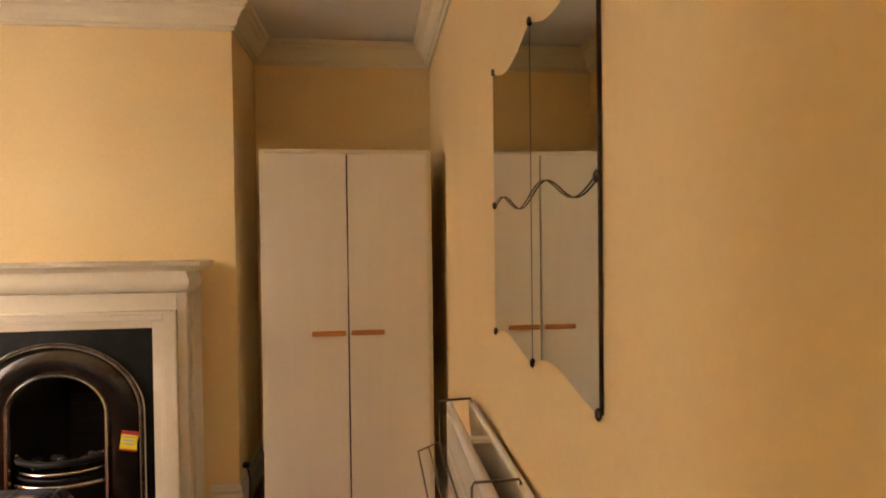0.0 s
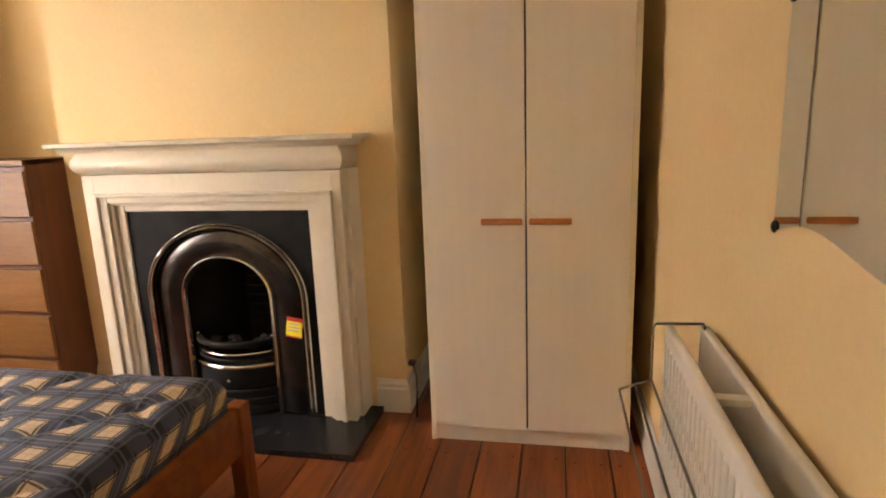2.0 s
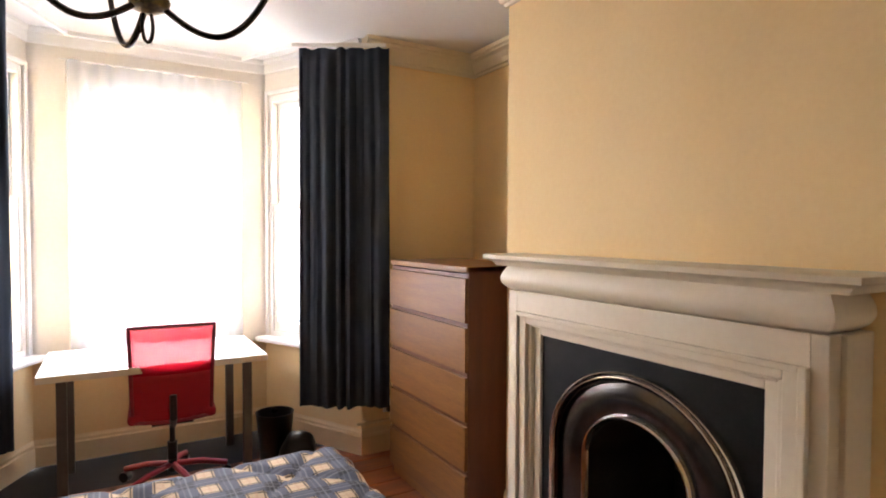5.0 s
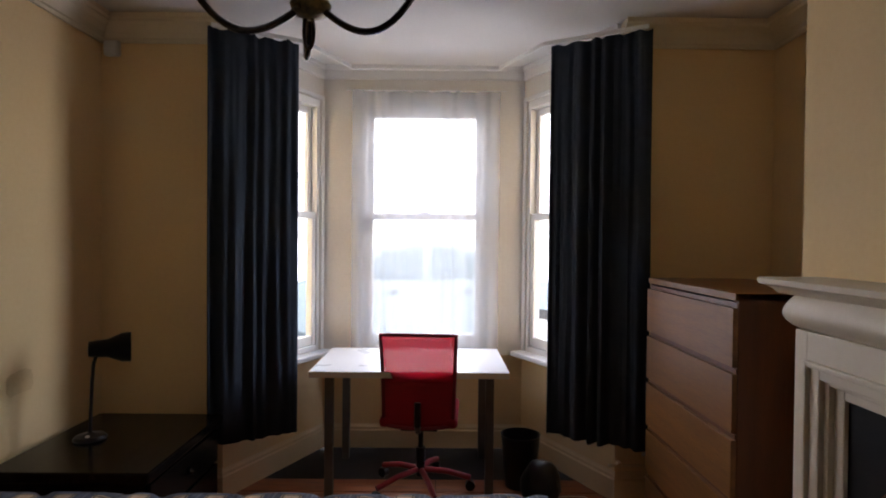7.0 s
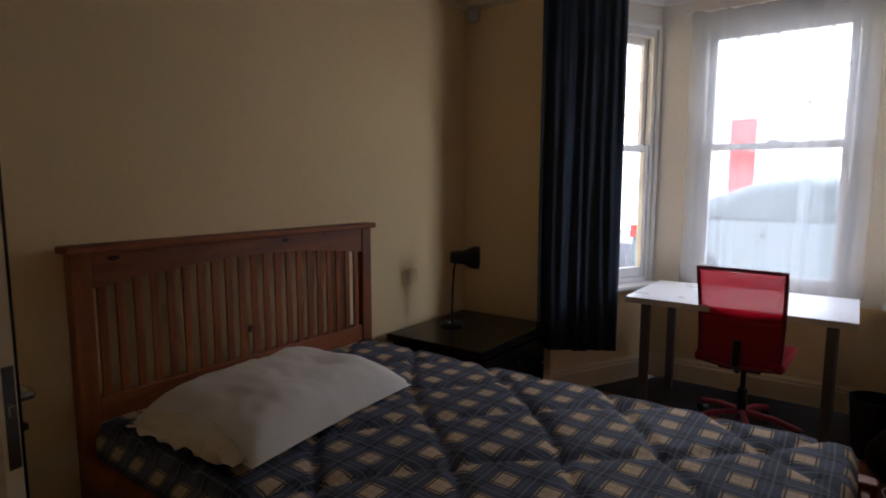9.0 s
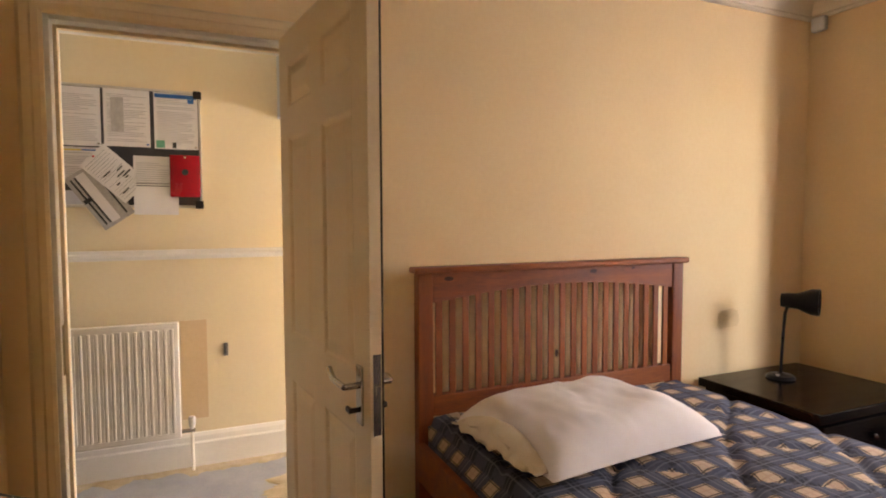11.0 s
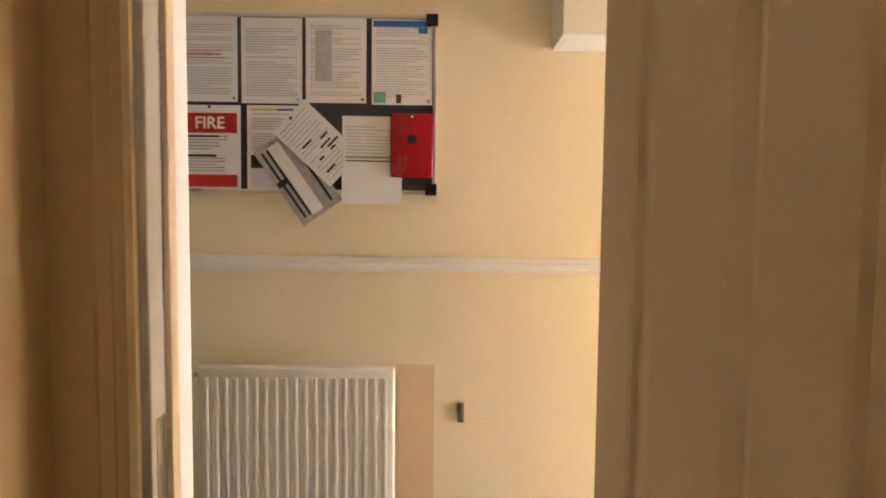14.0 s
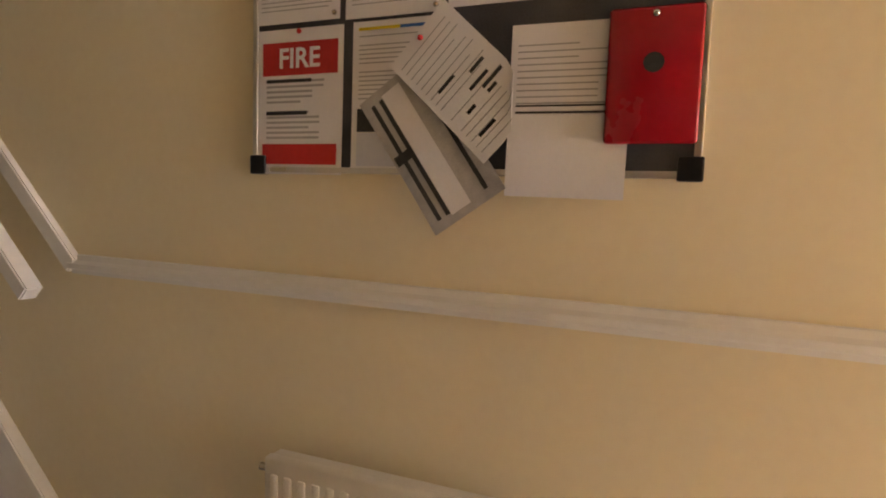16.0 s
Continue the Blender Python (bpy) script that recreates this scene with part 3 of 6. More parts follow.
DADO = [(0, 0), (0.010, 0.002), (0.014, 0.012), (0.024, 0.018), (0.026, 0.030), (0.016, 0.038), (0.010, 0.050), (0, 0.052)]
structure("dado_rail", sweep(bmesh.new(), [(1.71, HALLS, 1.116), (-4.1, HALLS, 1.116)], DADO), HALLWHITE, "white painted dado rail on the hall wall")

# stairs that rise at the far end of the hall
stairs = tagged(new("stairs"), "painted staircase rising against the hall wall", "stairs", kind="structure")
for k in range(7):
    part("step", boxed(1.86 + 0.19 * k, 1.86 + 0.19 * k + 0.215, HALLS + 0.04, HALLN - 0.002, 0.0 if k == 0 else 0.19 * k - 0.03, 0.19 * (k + 1), 0.006), HALLFLOOR, stairs)


def slope_board(x0, z0, x1, z1, width, y0, y1):
    bm = bmesh.new()
    dx, dz = x1 - x0, z1 - z0
    ln = math.hypot(dx, dz)
    nx, nz = -dz / ln * width, dx / ln * width
    a = [(x0, z0), (x1, z1), (x1 + nx, z1 + nz), (x0 + nx, z0 + nz)]
    f = [bm.verts.new((x, y0, z)) for x, z in a]
    b = [bm.verts.new((x, y1, z)) for x, z in a]
    bm.faces.new(f)
    bm.faces.new(b[::-1])
    for i in range(4):
        bm.faces.new((f[i], f[(i + 1) % 4], b[(i + 1) % 4], b[i]))
    bmesh.ops.recalc_face_normals(bm, faces=bm.faces)
    bmesh.ops.bevel(bm, geom=bm.edges[:], offset=0.004, segments=2, affect="EDGES")
    return bm


part("stringer", slope_board(1.75, 0.10, 3.4, 1.78, 0.24, HALLS + 0.001, HALLS + 0.036), WHITEPAINT, stairs, "white painted stair string")
structure("dado_rail", slope_board(1.715, 1.120, 3.4, 2.82, 0.048, HALLS, HALLS + 0.024), HALLWHITE, "white painted dado rail rising with the stairs")
rail = thing("handrail", "white painted handrail rising beside the stairs", "handrail")
part("rail", slope_board(1.79, 1.050, 3.3, 2.55, 0.045, HALLS + 0.05, HALLS + 0.095), HALLWHITE, rail)
for k in (0.25, 0.9):
    part("bracket", rod(bmesh.new(), (1.79 + k, HALLS + 0.002, 1.06 + k), (1.79 + k, HALLS + 0.055, 1.06 + k), 0.008), WHITEPAINT, rail)

# the front door at the far end of the hall, with its glazed opening
fd = tagged(new("door_2"), "white front door with a frosted glass pane", "door", kind="structure")
bm = bmesh.new()
for a, b, c, d in ((-0.04, 0.06, 0.0, 2.2), (0.80, 0.90, 0.0, 2.2), (0.06, 0.80, 0.0, 0.5), (0.06, 0.80, 2.06, 2.2)):
    box(bm, -4.06, -4.02, a + 0.003, b, c, d, 0.004)
part("door_leaf", bm, WHITEPAINT, fd)
pane = part("pane", boxed(-4.045, -4.039, 0.06, 0.80, 0.5, 2.06), sheer("frosted_glass", (0.9, 0.9, 0.9), 0.35), fd)
pane.visible_shadow = False

# floor mat edges and frayed underlay along the hall wall
def ragged(name, x0, x1, y0, reach, seed, label):
    """A thin torn strip whose free edge runs unevenly; y0 is its straight edge."""
    rg = random.Random(seed)
    bm = bmesh.new()
    n = int((x1 - x0) / 0.015)
    rows_ = []
    for i in range(n + 1):
        x = x0 + (x1 - x0) * i / n
        w = reach * (0.55 + 0.55 * noise.noise(Vector((x * 3.1, seed, 0))) + 0.5 * noise.noise(Vector((x * 11, seed, 2)))) + rg.uniform(-0.008, 0.012)
        w = max(0.015, w)
        rows_.append([bm.verts.new((x + rg.uniform(-0.004, 0.004), y0 + w * k / 5, -0.002 + (0.006 + 0.005 * rg.random()) * (1 - (k / 5) ** 3))) for k in range(6)])
    for r, s in zip(rows_, rows_[1:]):
        for k in range(5):
            bm.faces.new((r[k], s[k], s[k + 1], r[k + 1]))
    ob = part(name, bm, UNDERLAY, None, "", True)
    return tagged(ob, label, "underlay", kind="stuff")


ragged("underlay_strip", -2.2, 1.7, HALLS + 0.020, 0.13, 3, "frayed tan underlay strip along the hall skirting")
for k, (x, y, r) in enumerate(((0.52, 0.50, 0.20), (-0.22, 0.42, 0.22), (1.15, 0.45, 0.2), (-1.0, 0.5, 0.25))):
    bm = bmesh.new()
    rim_ = []
    for q in range(48):
        a_ = 2 * math.pi * q / 48
        rr_ = r * (0.75 + 0.5 * noise.noise(Vector((math.cos(a_) * 1.6, math.sin(a_) * 1.6, k * 3.0))) + 0.25 * noise.noise(Vector((math.cos(a_) * 6, math.sin(a_) * 6, k))))
        rim_.append((x + 1.5 * rr_ * math.cos(a_), y + 0.8 * rr_ * math.sin(a_)))
    cen = bm.verts.new((x, y, 0.002))
    vs = [bm.verts.new((p, q, -0.003)) for p, q in rim_]
    md = [bm.verts.new((x + (p - x) * 0.93, y + (q - y) * 0.93, 0.001)) for p, q in rim_]
    for q in range(48):
        w = (q + 1) % 48
        bm.faces.new((vs[q], vs[w], md[w], md[q]))
        bm.faces.new((md[q], md[w], cen))
    tagged(part("underlay_patch", bm, UNDERLAY, None, "", True), "torn tan underlay patch on the hall floor", "underlay", "torn patches in the hall", "stuff")


def radiator(name, length, height, label, twin=False):
    """A pressed steel panel radiator, its back to y = 0, its base at z = 0."""
    r = thing(name, label, "radiator")
    depth = 0.10 if twin else 0.06
    fronts = ((0.0, 0.022), (depth - 0.022, depth)) if twin else ((depth - 0.024, depth),)
    pitch = 0.0333
    for f0, f1 in fronts:
        bm = boxed(0, length, f0, f1, 0, height, 0.008, 3)
        part("panel", bm, RADWHITE, r, smooth=True)
    first = part("flute", boxed(-0.009, 0.009, depth - 0.002, depth + 0.003, 0.03, height - 0.035, 0.004, 2), RADWHITE, r, smooth=True, at=pose(pitch, 0, 0))
    x = 2 * pitch
    while x < length - 0.02:
        more = new("flute", first.data)
        more.parent = r
        more.matrix_basis = pose(x, 0, 0)
        x += pitch
    if twin:
        bm = bmesh.new()
        x = 0.03
        while x < length - 0.03:
            box(bm, x, x + 0.002, 0.024, depth - 0.024, 0.04, height - 0.16)
            x += 0.025
        tagged(part("fins", bm, RADWHITE, r), kind="stuff")
        for q in (0.30, 0.75):
            part("spacer", boxed(length * q - 0.012, length * q + 0.012, 0.018, depth - 0.018, height - 0.018, height - 0.004, 0.002), RADWHITE, r)
    else:
        bm = bmesh.new()
        box(bm, 0.004, length - 0.004, 0.008, depth - 0.026, height - 0.06, height - 0.004, 0.003)
        part("top_grille", bm, RADWHITE, r)
    for q in (0.15, 0.85):
        part("wall_bracket", boxed(length * q - 0.02, length * q + 0.02, -0.012 if twin else 0.0, 0.012, 0.05, height - 0.05, 0.002), RADWHITE, r)
    part("bleed_valve", rod(bmesh.new(), (length, depth - 0.012, height - 0.03), (length + 0.016, depth - 0.012, height - 0.03), 0.008), CHROME, r)
    return r


# hall radiator with its valve and pipe
hall_rad = radiator("radiator", 0.66, 0.605, "white panel radiator on the hall wall under the dado")
hall_rad.matrix_basis = pose(0.375, HALLS + 0.032, 0.195)
valve = thing("radiator_valve", "white radiator valve on a thin pipe", "valve")
bm = lathe(bmesh.new(), [(0.012, 0), (0.016, 0.01), (0.018, 0.05), (0.014, 0.06)], 16, (0.325, HALLS + 0.07, 0.235))
part("valve_head", bm, SOCKETWHITE, valve, smooth=True)
part("valve_body", rod(bmesh.new(), (0.375, HALLS + 0.07, 0.222), (0.31, HALLS + 0.07, 0.222), 0.010), CHROME, valve)
part("pipe", tube(bmesh.new(), [(0.325, HALLS + 0.07, 0.236), (0.325, HALLS + 0.07, 0.1), (0.322, HALLS + 0.06, 0.0)], 0.008), WHITEPAINT, valve)
tagged(part("paint_patch", boxed(0.243, 0.372, HALLS + 0.001, HALLS + 0.0028, 0.26, 0.79), PATCH), "bare tan patch where a radiator hung", "wall patch", kind="structure")
# key hook plate on the hall wall
hook = thing("key_hook", "small tarnished metal hook plate on the hall wall", "hook")
part("plate", boxed(0.138, 0.160, HALLS + 0.001, HALLS + 0.006, 0.585, 0.655, 0.002), WIRE, hook)
part("hook", tube(bmesh.new(), [(0.149, HALLS + 0.006, 0.645), (0.149, HALLS + 0.02, 0.64), (0.149, HALLS + 0.02, 0.61), (0.149, HALLS + 0.012, 0.60)], 0.004), WIRE, hook)
# white boxed-in casing high on the hall wall
casing = thing("meter_casing", "white painted boxed-in casing high on the hall wall", "casing")
part("front_panel", boxed(-0.62, -0.145, HALLS + 0.165, HALLS + 0.18, 1.875, TOP - 0.002, 0.003), HALLWHITE, casing)
part("side_panel", boxed(-0.162, -0.145, HALLS + 0.001, HALLS + 0.164, 1.875, TOP - 0.002, 0.002), HALLWHITE, casing)
part("base_panel", boxed(-0.62, -0.163, HALLS + 0.001, HALLS + 0.164, 1.875, 1.89, 0.002), HALLWHITE, casing)

# ---- notice board and its papers ----
BX0, BX1, BZ0, BZ1 = 0.245, 1.130, 1.385, 1.985
board = thing("notice_board", "aluminium framed dark felt notice board with black corners", "notice board")
part("felt", boxed(BX0 + 0.01, BX1 - 0.01, HALLS + 0.001, HALLS + 0.010, BZ0 + 0.01, BZ1 - 0.01), BOARDFELT, board)
for a, b, c, d in ((BX0, BX1, BZ1 - 0.012, BZ1), (BX0, BX1, BZ0, BZ0 + 0.012), (BX0, BX0 + 0.012, BZ0 + 0.012, BZ1 - 0.012), (BX1 - 0.012, BX1, BZ0 + 0.012, BZ1 - 0.012)):
    part("frame_strip", boxed(a, b, HALLS + 0.001, HALLS + 0.016, c, d, 0.002), ALU, board)
for cx in (BX0, BX1):
    for cz in (BZ0, BZ1):
        sx, sz = (1 if cx == BX0 else -1), (1 if cz == BZ0 else -1)
        part("corner_cap", boxed(min(cx - 0.004 * sx, cx + 0.036 * sx), max(cx - 0.004 * sx, cx + 0.036 * sx), HALLS + 0.0005, HALLS + 0.020, min(cz - 0.004 * sz, cz + 0.036 * sz), max(cz - 0.004 * sz, cz + 0.036 * sz), 0.003), BLACK, board)


def sheet(name, label, cx, cz, w, h, turn=0.0, mat=None, lift=0.0, curl=0.006):
    """A sheet of paper pinned to the board: x runs to the reader's right. Its own frame has its middle at the origin."""
    curl *= 0.35
    t = thing(name, label, "notice")
    bm = bmesh.new()
    nx, nz = 6, 8
    grid = [[bm.verts.new(((i / nx - 0.5) * w, -curl * max(0.0, (0.5 - j / nz)) ** 2 * 4 - curl * 0.5 * (2 * i / nx - 1) ** 2 * (1 - j / nz), (j / nz - 0.5) * h)) for i in range(nx + 1)] for j in range(nz + 1)]
    for j in range(nz):
        for i in range(nx):
            bm.faces.new((grid[j][i], grid[j][i + 1], grid[j + 1][i + 1], grid[j + 1][i]))
    s = part("paper", bm, mat or PAPER, t)
    mod = s.modifiers.new("thickness", "SOLIDIFY")
    mod.thickness, mod.offset = 0.0006, 1.0
    t.matrix_basis = pose(cx, HALLS + 0.0125 + lift, cz) @ pose(0, 0, 0, 0, 0, 180) @ pose(0, 0, 0, 0, turn, 0)
    t["curl"] = curl
    return t


def bar(t, x0, x1, z0, z1, mat=None, name="print", w=0.21, h=0.297, off=0.0012):
    curl = t["curl"]
    bm = bmesh.new()

    def put(x, z):
        j, i = z / h + 0.5, x / w + 0.5
        return bm.verts.new((x, -curl * max(0.0, 0.5 - j) ** 2 * 4 - curl * 0.5 * (2 * i - 1) ** 2 * (1 - j) - off, z))

    n = 4
    cols = [(put(x0 + (x1 - x0) * k / n, z0), put(x0 + (x1 - x0) * k / n, z1)) for k in range(n + 1)]
    for a, b in zip(cols, cols[1:]):
        bm.faces.new((a[0], b[0], b[1], a[1]))
    return part(name, bm, mat or INK, t)


def lines(t, rng, x0, x1, z0, z1, step=0.0085, thick=0.0024, gap=0.12, mat=None, **kw):
    """Rows of unreadable print, joined into one part."""
    bm = bmesh.new()
    curl, w, h = t["curl"], kw.get("w", 0.21), kw.get("h", 0.297)
    z = z1
    while z > z0:
        if rng.random() > gap:
            e = x0 + (x1 - x0) * rng.choice((1.0, 0.97, 0.93, 0.6, 0.8, 0.99))
            cols = []
            for k in range(5):
                x = x0 + (e - x0) * k / 4
                pair = []
                for zz in (z - thick, z):
                    j, i = zz / h + 0.5, x / w + 0.5
                    pair.append(bm.verts.new((x, -curl * max(0.0, 0.5 - j) ** 2 * 4 - curl * 0.5 * (2 * i - 1) ** 2 * (1 - j) - 0.0012, zz)))
                cols.append(pair)
            for a, b in zip(cols, cols[1:]):
                bm.faces.new((a[0], b[0], b[1], a[1]))
        z -= step
    return tagged(part("print", bm, mat or INK, t), kind="stuff")


def pin(t, x, z, mat):
    bm = ball(bmesh.new(), (x, -0.004, z), 0.0055, (1, 0.9, 1), 10, 6)
    part("push_pin", bm, mat, t, smooth=True)


rng = random.Random(5)
ROWT, ROWB = 1.832, 1.535
cols = [1.020, 0.802, 0.585, 0.362]
# top row
for k, cx in enumerate(cols):
    t = sheet("notice_sheet", ("white printed notice sheet with faint red lines", "white closely printed notice sheet pinned up", "white notice sheet with a grey column", "white notice sheet with a blue heading")[k], cx, ROWT - 0.004 * (k % 2), 0.205, 0.285, curl=0.004)
    lines(t, rng, -0.088, 0.088, -0.12, 0.115)
    if k == 0:
        lines(t, rng, -0.08, 0.08, 0.0, 0.03, 0.012, 0.004, 0, material("faint_red_print", (0.45, 0.10, 0.08), (0.55, 0.14, 0.11)))
    if k == 2:
        bar(t, -0.070, -0.015, -0.07, 0.10, PAPERGREY, off=0.002)
    if k == 3:
        bar(t, -0.098, 0.098, 0.117, 0.137, BLUEPRINT)
        bar(t, 0.055, 0.085, 0.095, 0.116, BLUEPRINT, off=0.002)
        bar(t, -0.02, -0.002, -0.137, -0.108, INKDARK, off=0.002)
        bar(t, -0.095, -0.055, -0.137, -0.100, material("green_print", (0.10, 0.35, 0.24), (0.14, 0.42, 0.3)), off=0.002)
    pin(t, 0.09, -0.13, BLUEPRINT if k == 2 else CHROME)
# fire notice
t = sheet("fire_notice", "white fire action notice with red bands", 1.013, 1.530, 0.208, 0.297, curl=0.005)
bar(t, -0.092, 0.092, 0.055, 0.122, REDPRINT, "red_band")
bar(t, -0.092, 0.092, -0.128, -0.086, REDPRINT, "red_band")
cu = bpy.data.curves.new("word", "FONT")
cu.body, cu.size, cu.align_x, cu.align_y, cu.extrude, cu.offset = "FIRE", 0.056, "CENTER", "CENTER", 0.0003, 0.0011
word = new("word", cu)
dg = bpy.context.evaluated_depsgraph_get()
me = bpy.data.meshes.new_from_object(word.evaluated_get(dg))
bpy.data.objects.remove(word)
me.materials.append(PAPER)
fire = new("lettering", me)
fire.parent = t
fire.matrix_basis = pose(0, -0.0030, 0.087, 90, 0, 0)
lines(t, rng, -0.082, 0.06, -0.005, 0.045, 0.0105, 0.0045, 0.05, INK)
lines(t, rng, -0.082, 0.05, -0.075, -0.018, 0.0105, 0.0045, 0.05, INK)
bar(t, -0.082, 0.03, 0.040, 0.047, INKDARK, off=0.002)
bar(t, -0.082, 0.02, -0.026, -0.018, INKDARK, off=0.002)
lines(t, rng, -0.05, 0.05, -0.118, -0.096, 0.011, 0.004, 0, PAPER)
pin(t, 0.0, 0.142, REDPRINT)
# lower row
t = sheet("notice_sheet", "white printed sheet with a yellow line and a dark picture", 0.785, 1.537, 0.205, 0.285, curl=0.004)
bar(t, -0.09, 0.0, 0.125, 0.131, YELLOWPRINT)
bar(t, 0.0, 0.09, 0.125, 0.131, BLUEPRINT)
lines(t, rng, -0.088, 0.088, -0.02, 0.115)
bar(t, -0.09, -0.01, -0.07, -0.025, INKDARK)
bar(t, -0.09, 0.05, -0.137, -0.072, PAPERBLUE)
t = sheet("hanging_letter", "grey striped letter hanging askew from a pin", 0.712, 1.440, 0.160, 0.300, -35, PAPERGREY, 0.012, 0.012)
for x in (-0.062, -0.042, 0.045):
    bar(t, x, x + 0.009, -0.13, 0.13, INKDARK, w=0.160, h=0.300)
bar(t, -0.032, 0.012, -0.135, 0.135, PAPER, w=0.160, h=0.300)
bar(t, -0.075, -0.04, 0.0, 0.02, INKDARK, w=0.160, h=0.300, off=0.002)
t = sheet("hanging_form", "white handwritten form hanging askew from a red pin", 0.645, 1.552, 0.155, 0.265, -47, PAPER, 0.020, 0.012)
lines(t, rng, -0.066, 0.066, -0.12, 0.11, 0.014, 0.002, 0.1, w=0.155, h=0.265)
for q in range(7):
    a, b = rng.uniform(-0.06, 0.02), rng.uniform(-0.10, 0.10)
    bar(t, a, a + rng.uniform(0.02, 0.05), b, b + 0.007, INKDARK, w=0.155, h=0.265, off=0.002)
pin(t, 0.0, 0.120, REDPRINT)
# its free corner is folded back along an upright crease
crease, back = 0.553, t.matrix_basis.inverted()
for ob in t.children:
    for v in ob.data.vertices:
        p = t.matrix_basis @ v.co
        if p.x < crease:
            v.co = back @ Vector((crease + 0.02 * (crease - p.x), p.y, p.z))
t = sheet("notice_sheet", "long white letter hanging below the board", 0.462, 1.497, 0.205, 0.297, 0.6, PAPER, 0.006, 0.005)
lines(t, rng, -0.09, 0.085, 0.0, 0.125, 0.011, 0.0025, 0.2)
bar(t, -0.09, 0.085, -0.004, 0.0, INKDARK)
bar(t, -0.09, 0.085, 0.008, 0.011, INKDARK)
wallet = thing("plastic_wallet", "glossy red plastic wallet pinned to the board", "wallet")
part("cover", boxed(-0.072, 0.072, -0.010, 0.0, -0.108, 0.108, 0.006, 3), REDWALLET, wallet, smooth=True)
part("mark", lathe(bmesh.new(), [(0.016, 0), (0.016, 0.001)], 12, (0, 0, 0)), INKDARK, wallet, at=pose(0.0, -0.0105, 0.02, 90))
part("pin", ball(bmesh.new(), (0.0, -0.012, 0.095), 0.006), CHROME, wallet, smooth=True)
wallet.matrix_basis = pose(0.326, HALLS + 0.022, 1.548, 0, 0, 180)

# ---- the room's own door, standing open ----
LEAF, LH = 0.805, 1.965
door = tagged(new("door_1"), "cream painted six-panel door standing open", "door", kind="structure")
bm = bmesh.new()
stile, T = 0.105, 0.038
rows = [(0.20, 0.74), (0.90, 1.60), (1.70, LH - 0.11)]
colsx = [(stile, LEAF / 2 - 0.05), (LEAF / 2 + 0.05, LEAF - stile)]
box(bm, 0, stile, 0, T, 0, LH, 0.003)
box(bm, LEAF - stile, LEAF, 0, T, 0, LH, 0.003)
box(bm, LEAF / 2 - 0.05, LEAF / 2 + 0.05, 0.0004, T - 0.0004, 0.001, LH - 0.001)
zs = [0, *(v for c in rows for v in c), LH]
for a, b in zip(zs[0::2], zs[1::2]):
    for c, d in colsx:
        box(bm, c - 0.001, d + 0.001, 0.0002, T - 0.0002, a, b)
part("door_leaf", bm, CREAMPAINT, door)
def door_panel(c, d, a, b):
    """A raised and fielded panel: a moulded edge falls in, a broad bevel rises to the field, alike on both faces."""
    bm = bmesh.new()
    steps = ((0.0, 0.0004), (0.006, 0.0020), (0.013, 0.0085), (0.020, 0.0095), (0.024, 0.0085), (0.050, 0.0035))
    for face in (0, 1):
        loops = []
        for off, deep in steps:
            y = deep if face == 0 else T - deep
            loops.append([bm.verts.new(p) for p in ((c + off, y, a + off), (d - off, y, a + off), (d - off, y, b - off), (c + off, y, b - off))])
        for p, q in zip(loops, loops[1:]):
            for k in range(4):
                bm.faces.new((p[k], p[(k + 1) % 4], q[(k + 1) % 4], q[k]))
        bm.faces.new(loops[-1])
    bmesh.ops.recalc_face_normals(bm, faces=bm.faces)
    return bm


for a, b in rows:
    for c, d in colsx:
        part("panel", door_panel(c, d, a, b), CREAMPAINT, door)
part("edge_strip", boxed(LEAF - 0.0005, LEAF + 0.0012, 0.001, T - 0.006, 0.003, LH - 0.003), CREAMPAINT, door)
# Flush dark strip drawn for the shadow line at the leaf's back edge.
part("edge_groove", boxed(LEAF - 0.02, LEAF + 0.0013, T - 0.0058, T + 0.0002, 0.003, LH - 0.003), DARKMETAL, door, "dark strip for the shadow line along the door edge")
HX, HZ = LEAF - 0.060, 0.878
for side, y, out in ((0, 0.0, -1), (1, T, 1)):
    hd = part("handle_plate", boxed(HX - 0.021, HX + 0.021, min(y, y + out * 0.007), max(y, y + out * 0.007), HZ - 0.105, HZ + 0.052, 0.004), CHROME, door, "worn chrome lever handle plate")
    bm = rod(bmesh.new(), (HX, y + out * 0.006, HZ), (HX, y + out * 0.048, HZ), 0.009)
    tube(bm, [(HX, y + out * 0.046, HZ), (HX - 0.03, y + out * 0.050, HZ + 0.004), (HX - 0.075, y + out * 0.048, HZ + 0.002), (HX - 0.105, y + out * 0.046, HZ + 0.016), (HX - 0.115, y + out * 0.046, HZ + 0.026)], 0.0085, 10)
    part("lever", bm, CHROME, hd, smooth=True)
    bm = rod(bmesh.new(), (HX, y + out * 0.006, HZ - 0.065), (HX, y + out * 0.030, HZ - 0.065), 0.007)
    box(bm, HX - 0.024, HX + 0.006, min(y + out * 0.026, y + out * 0.036), max(y + out * 0.026, y + out * 0.036), HZ - 0.072, HZ - 0.056, 0.004)
    part("thumb_turn", bm, DARKMETAL, hd)
part("latch_plate", boxed(LEAF - 0.0005, LEAF + 0.0015, T / 2 - 0.011, T / 2 + 0.011, HZ - 0.12, HZ + 0.09, 0.0005), CHROME, door)
part("latch_bolt", boxed(LEAF + 0.001, LEAF + 0.011, T / 2 - 0.007, T / 2 + 0.007, HZ - 0.012, HZ + 0.012, 0.002), CHROME, door)
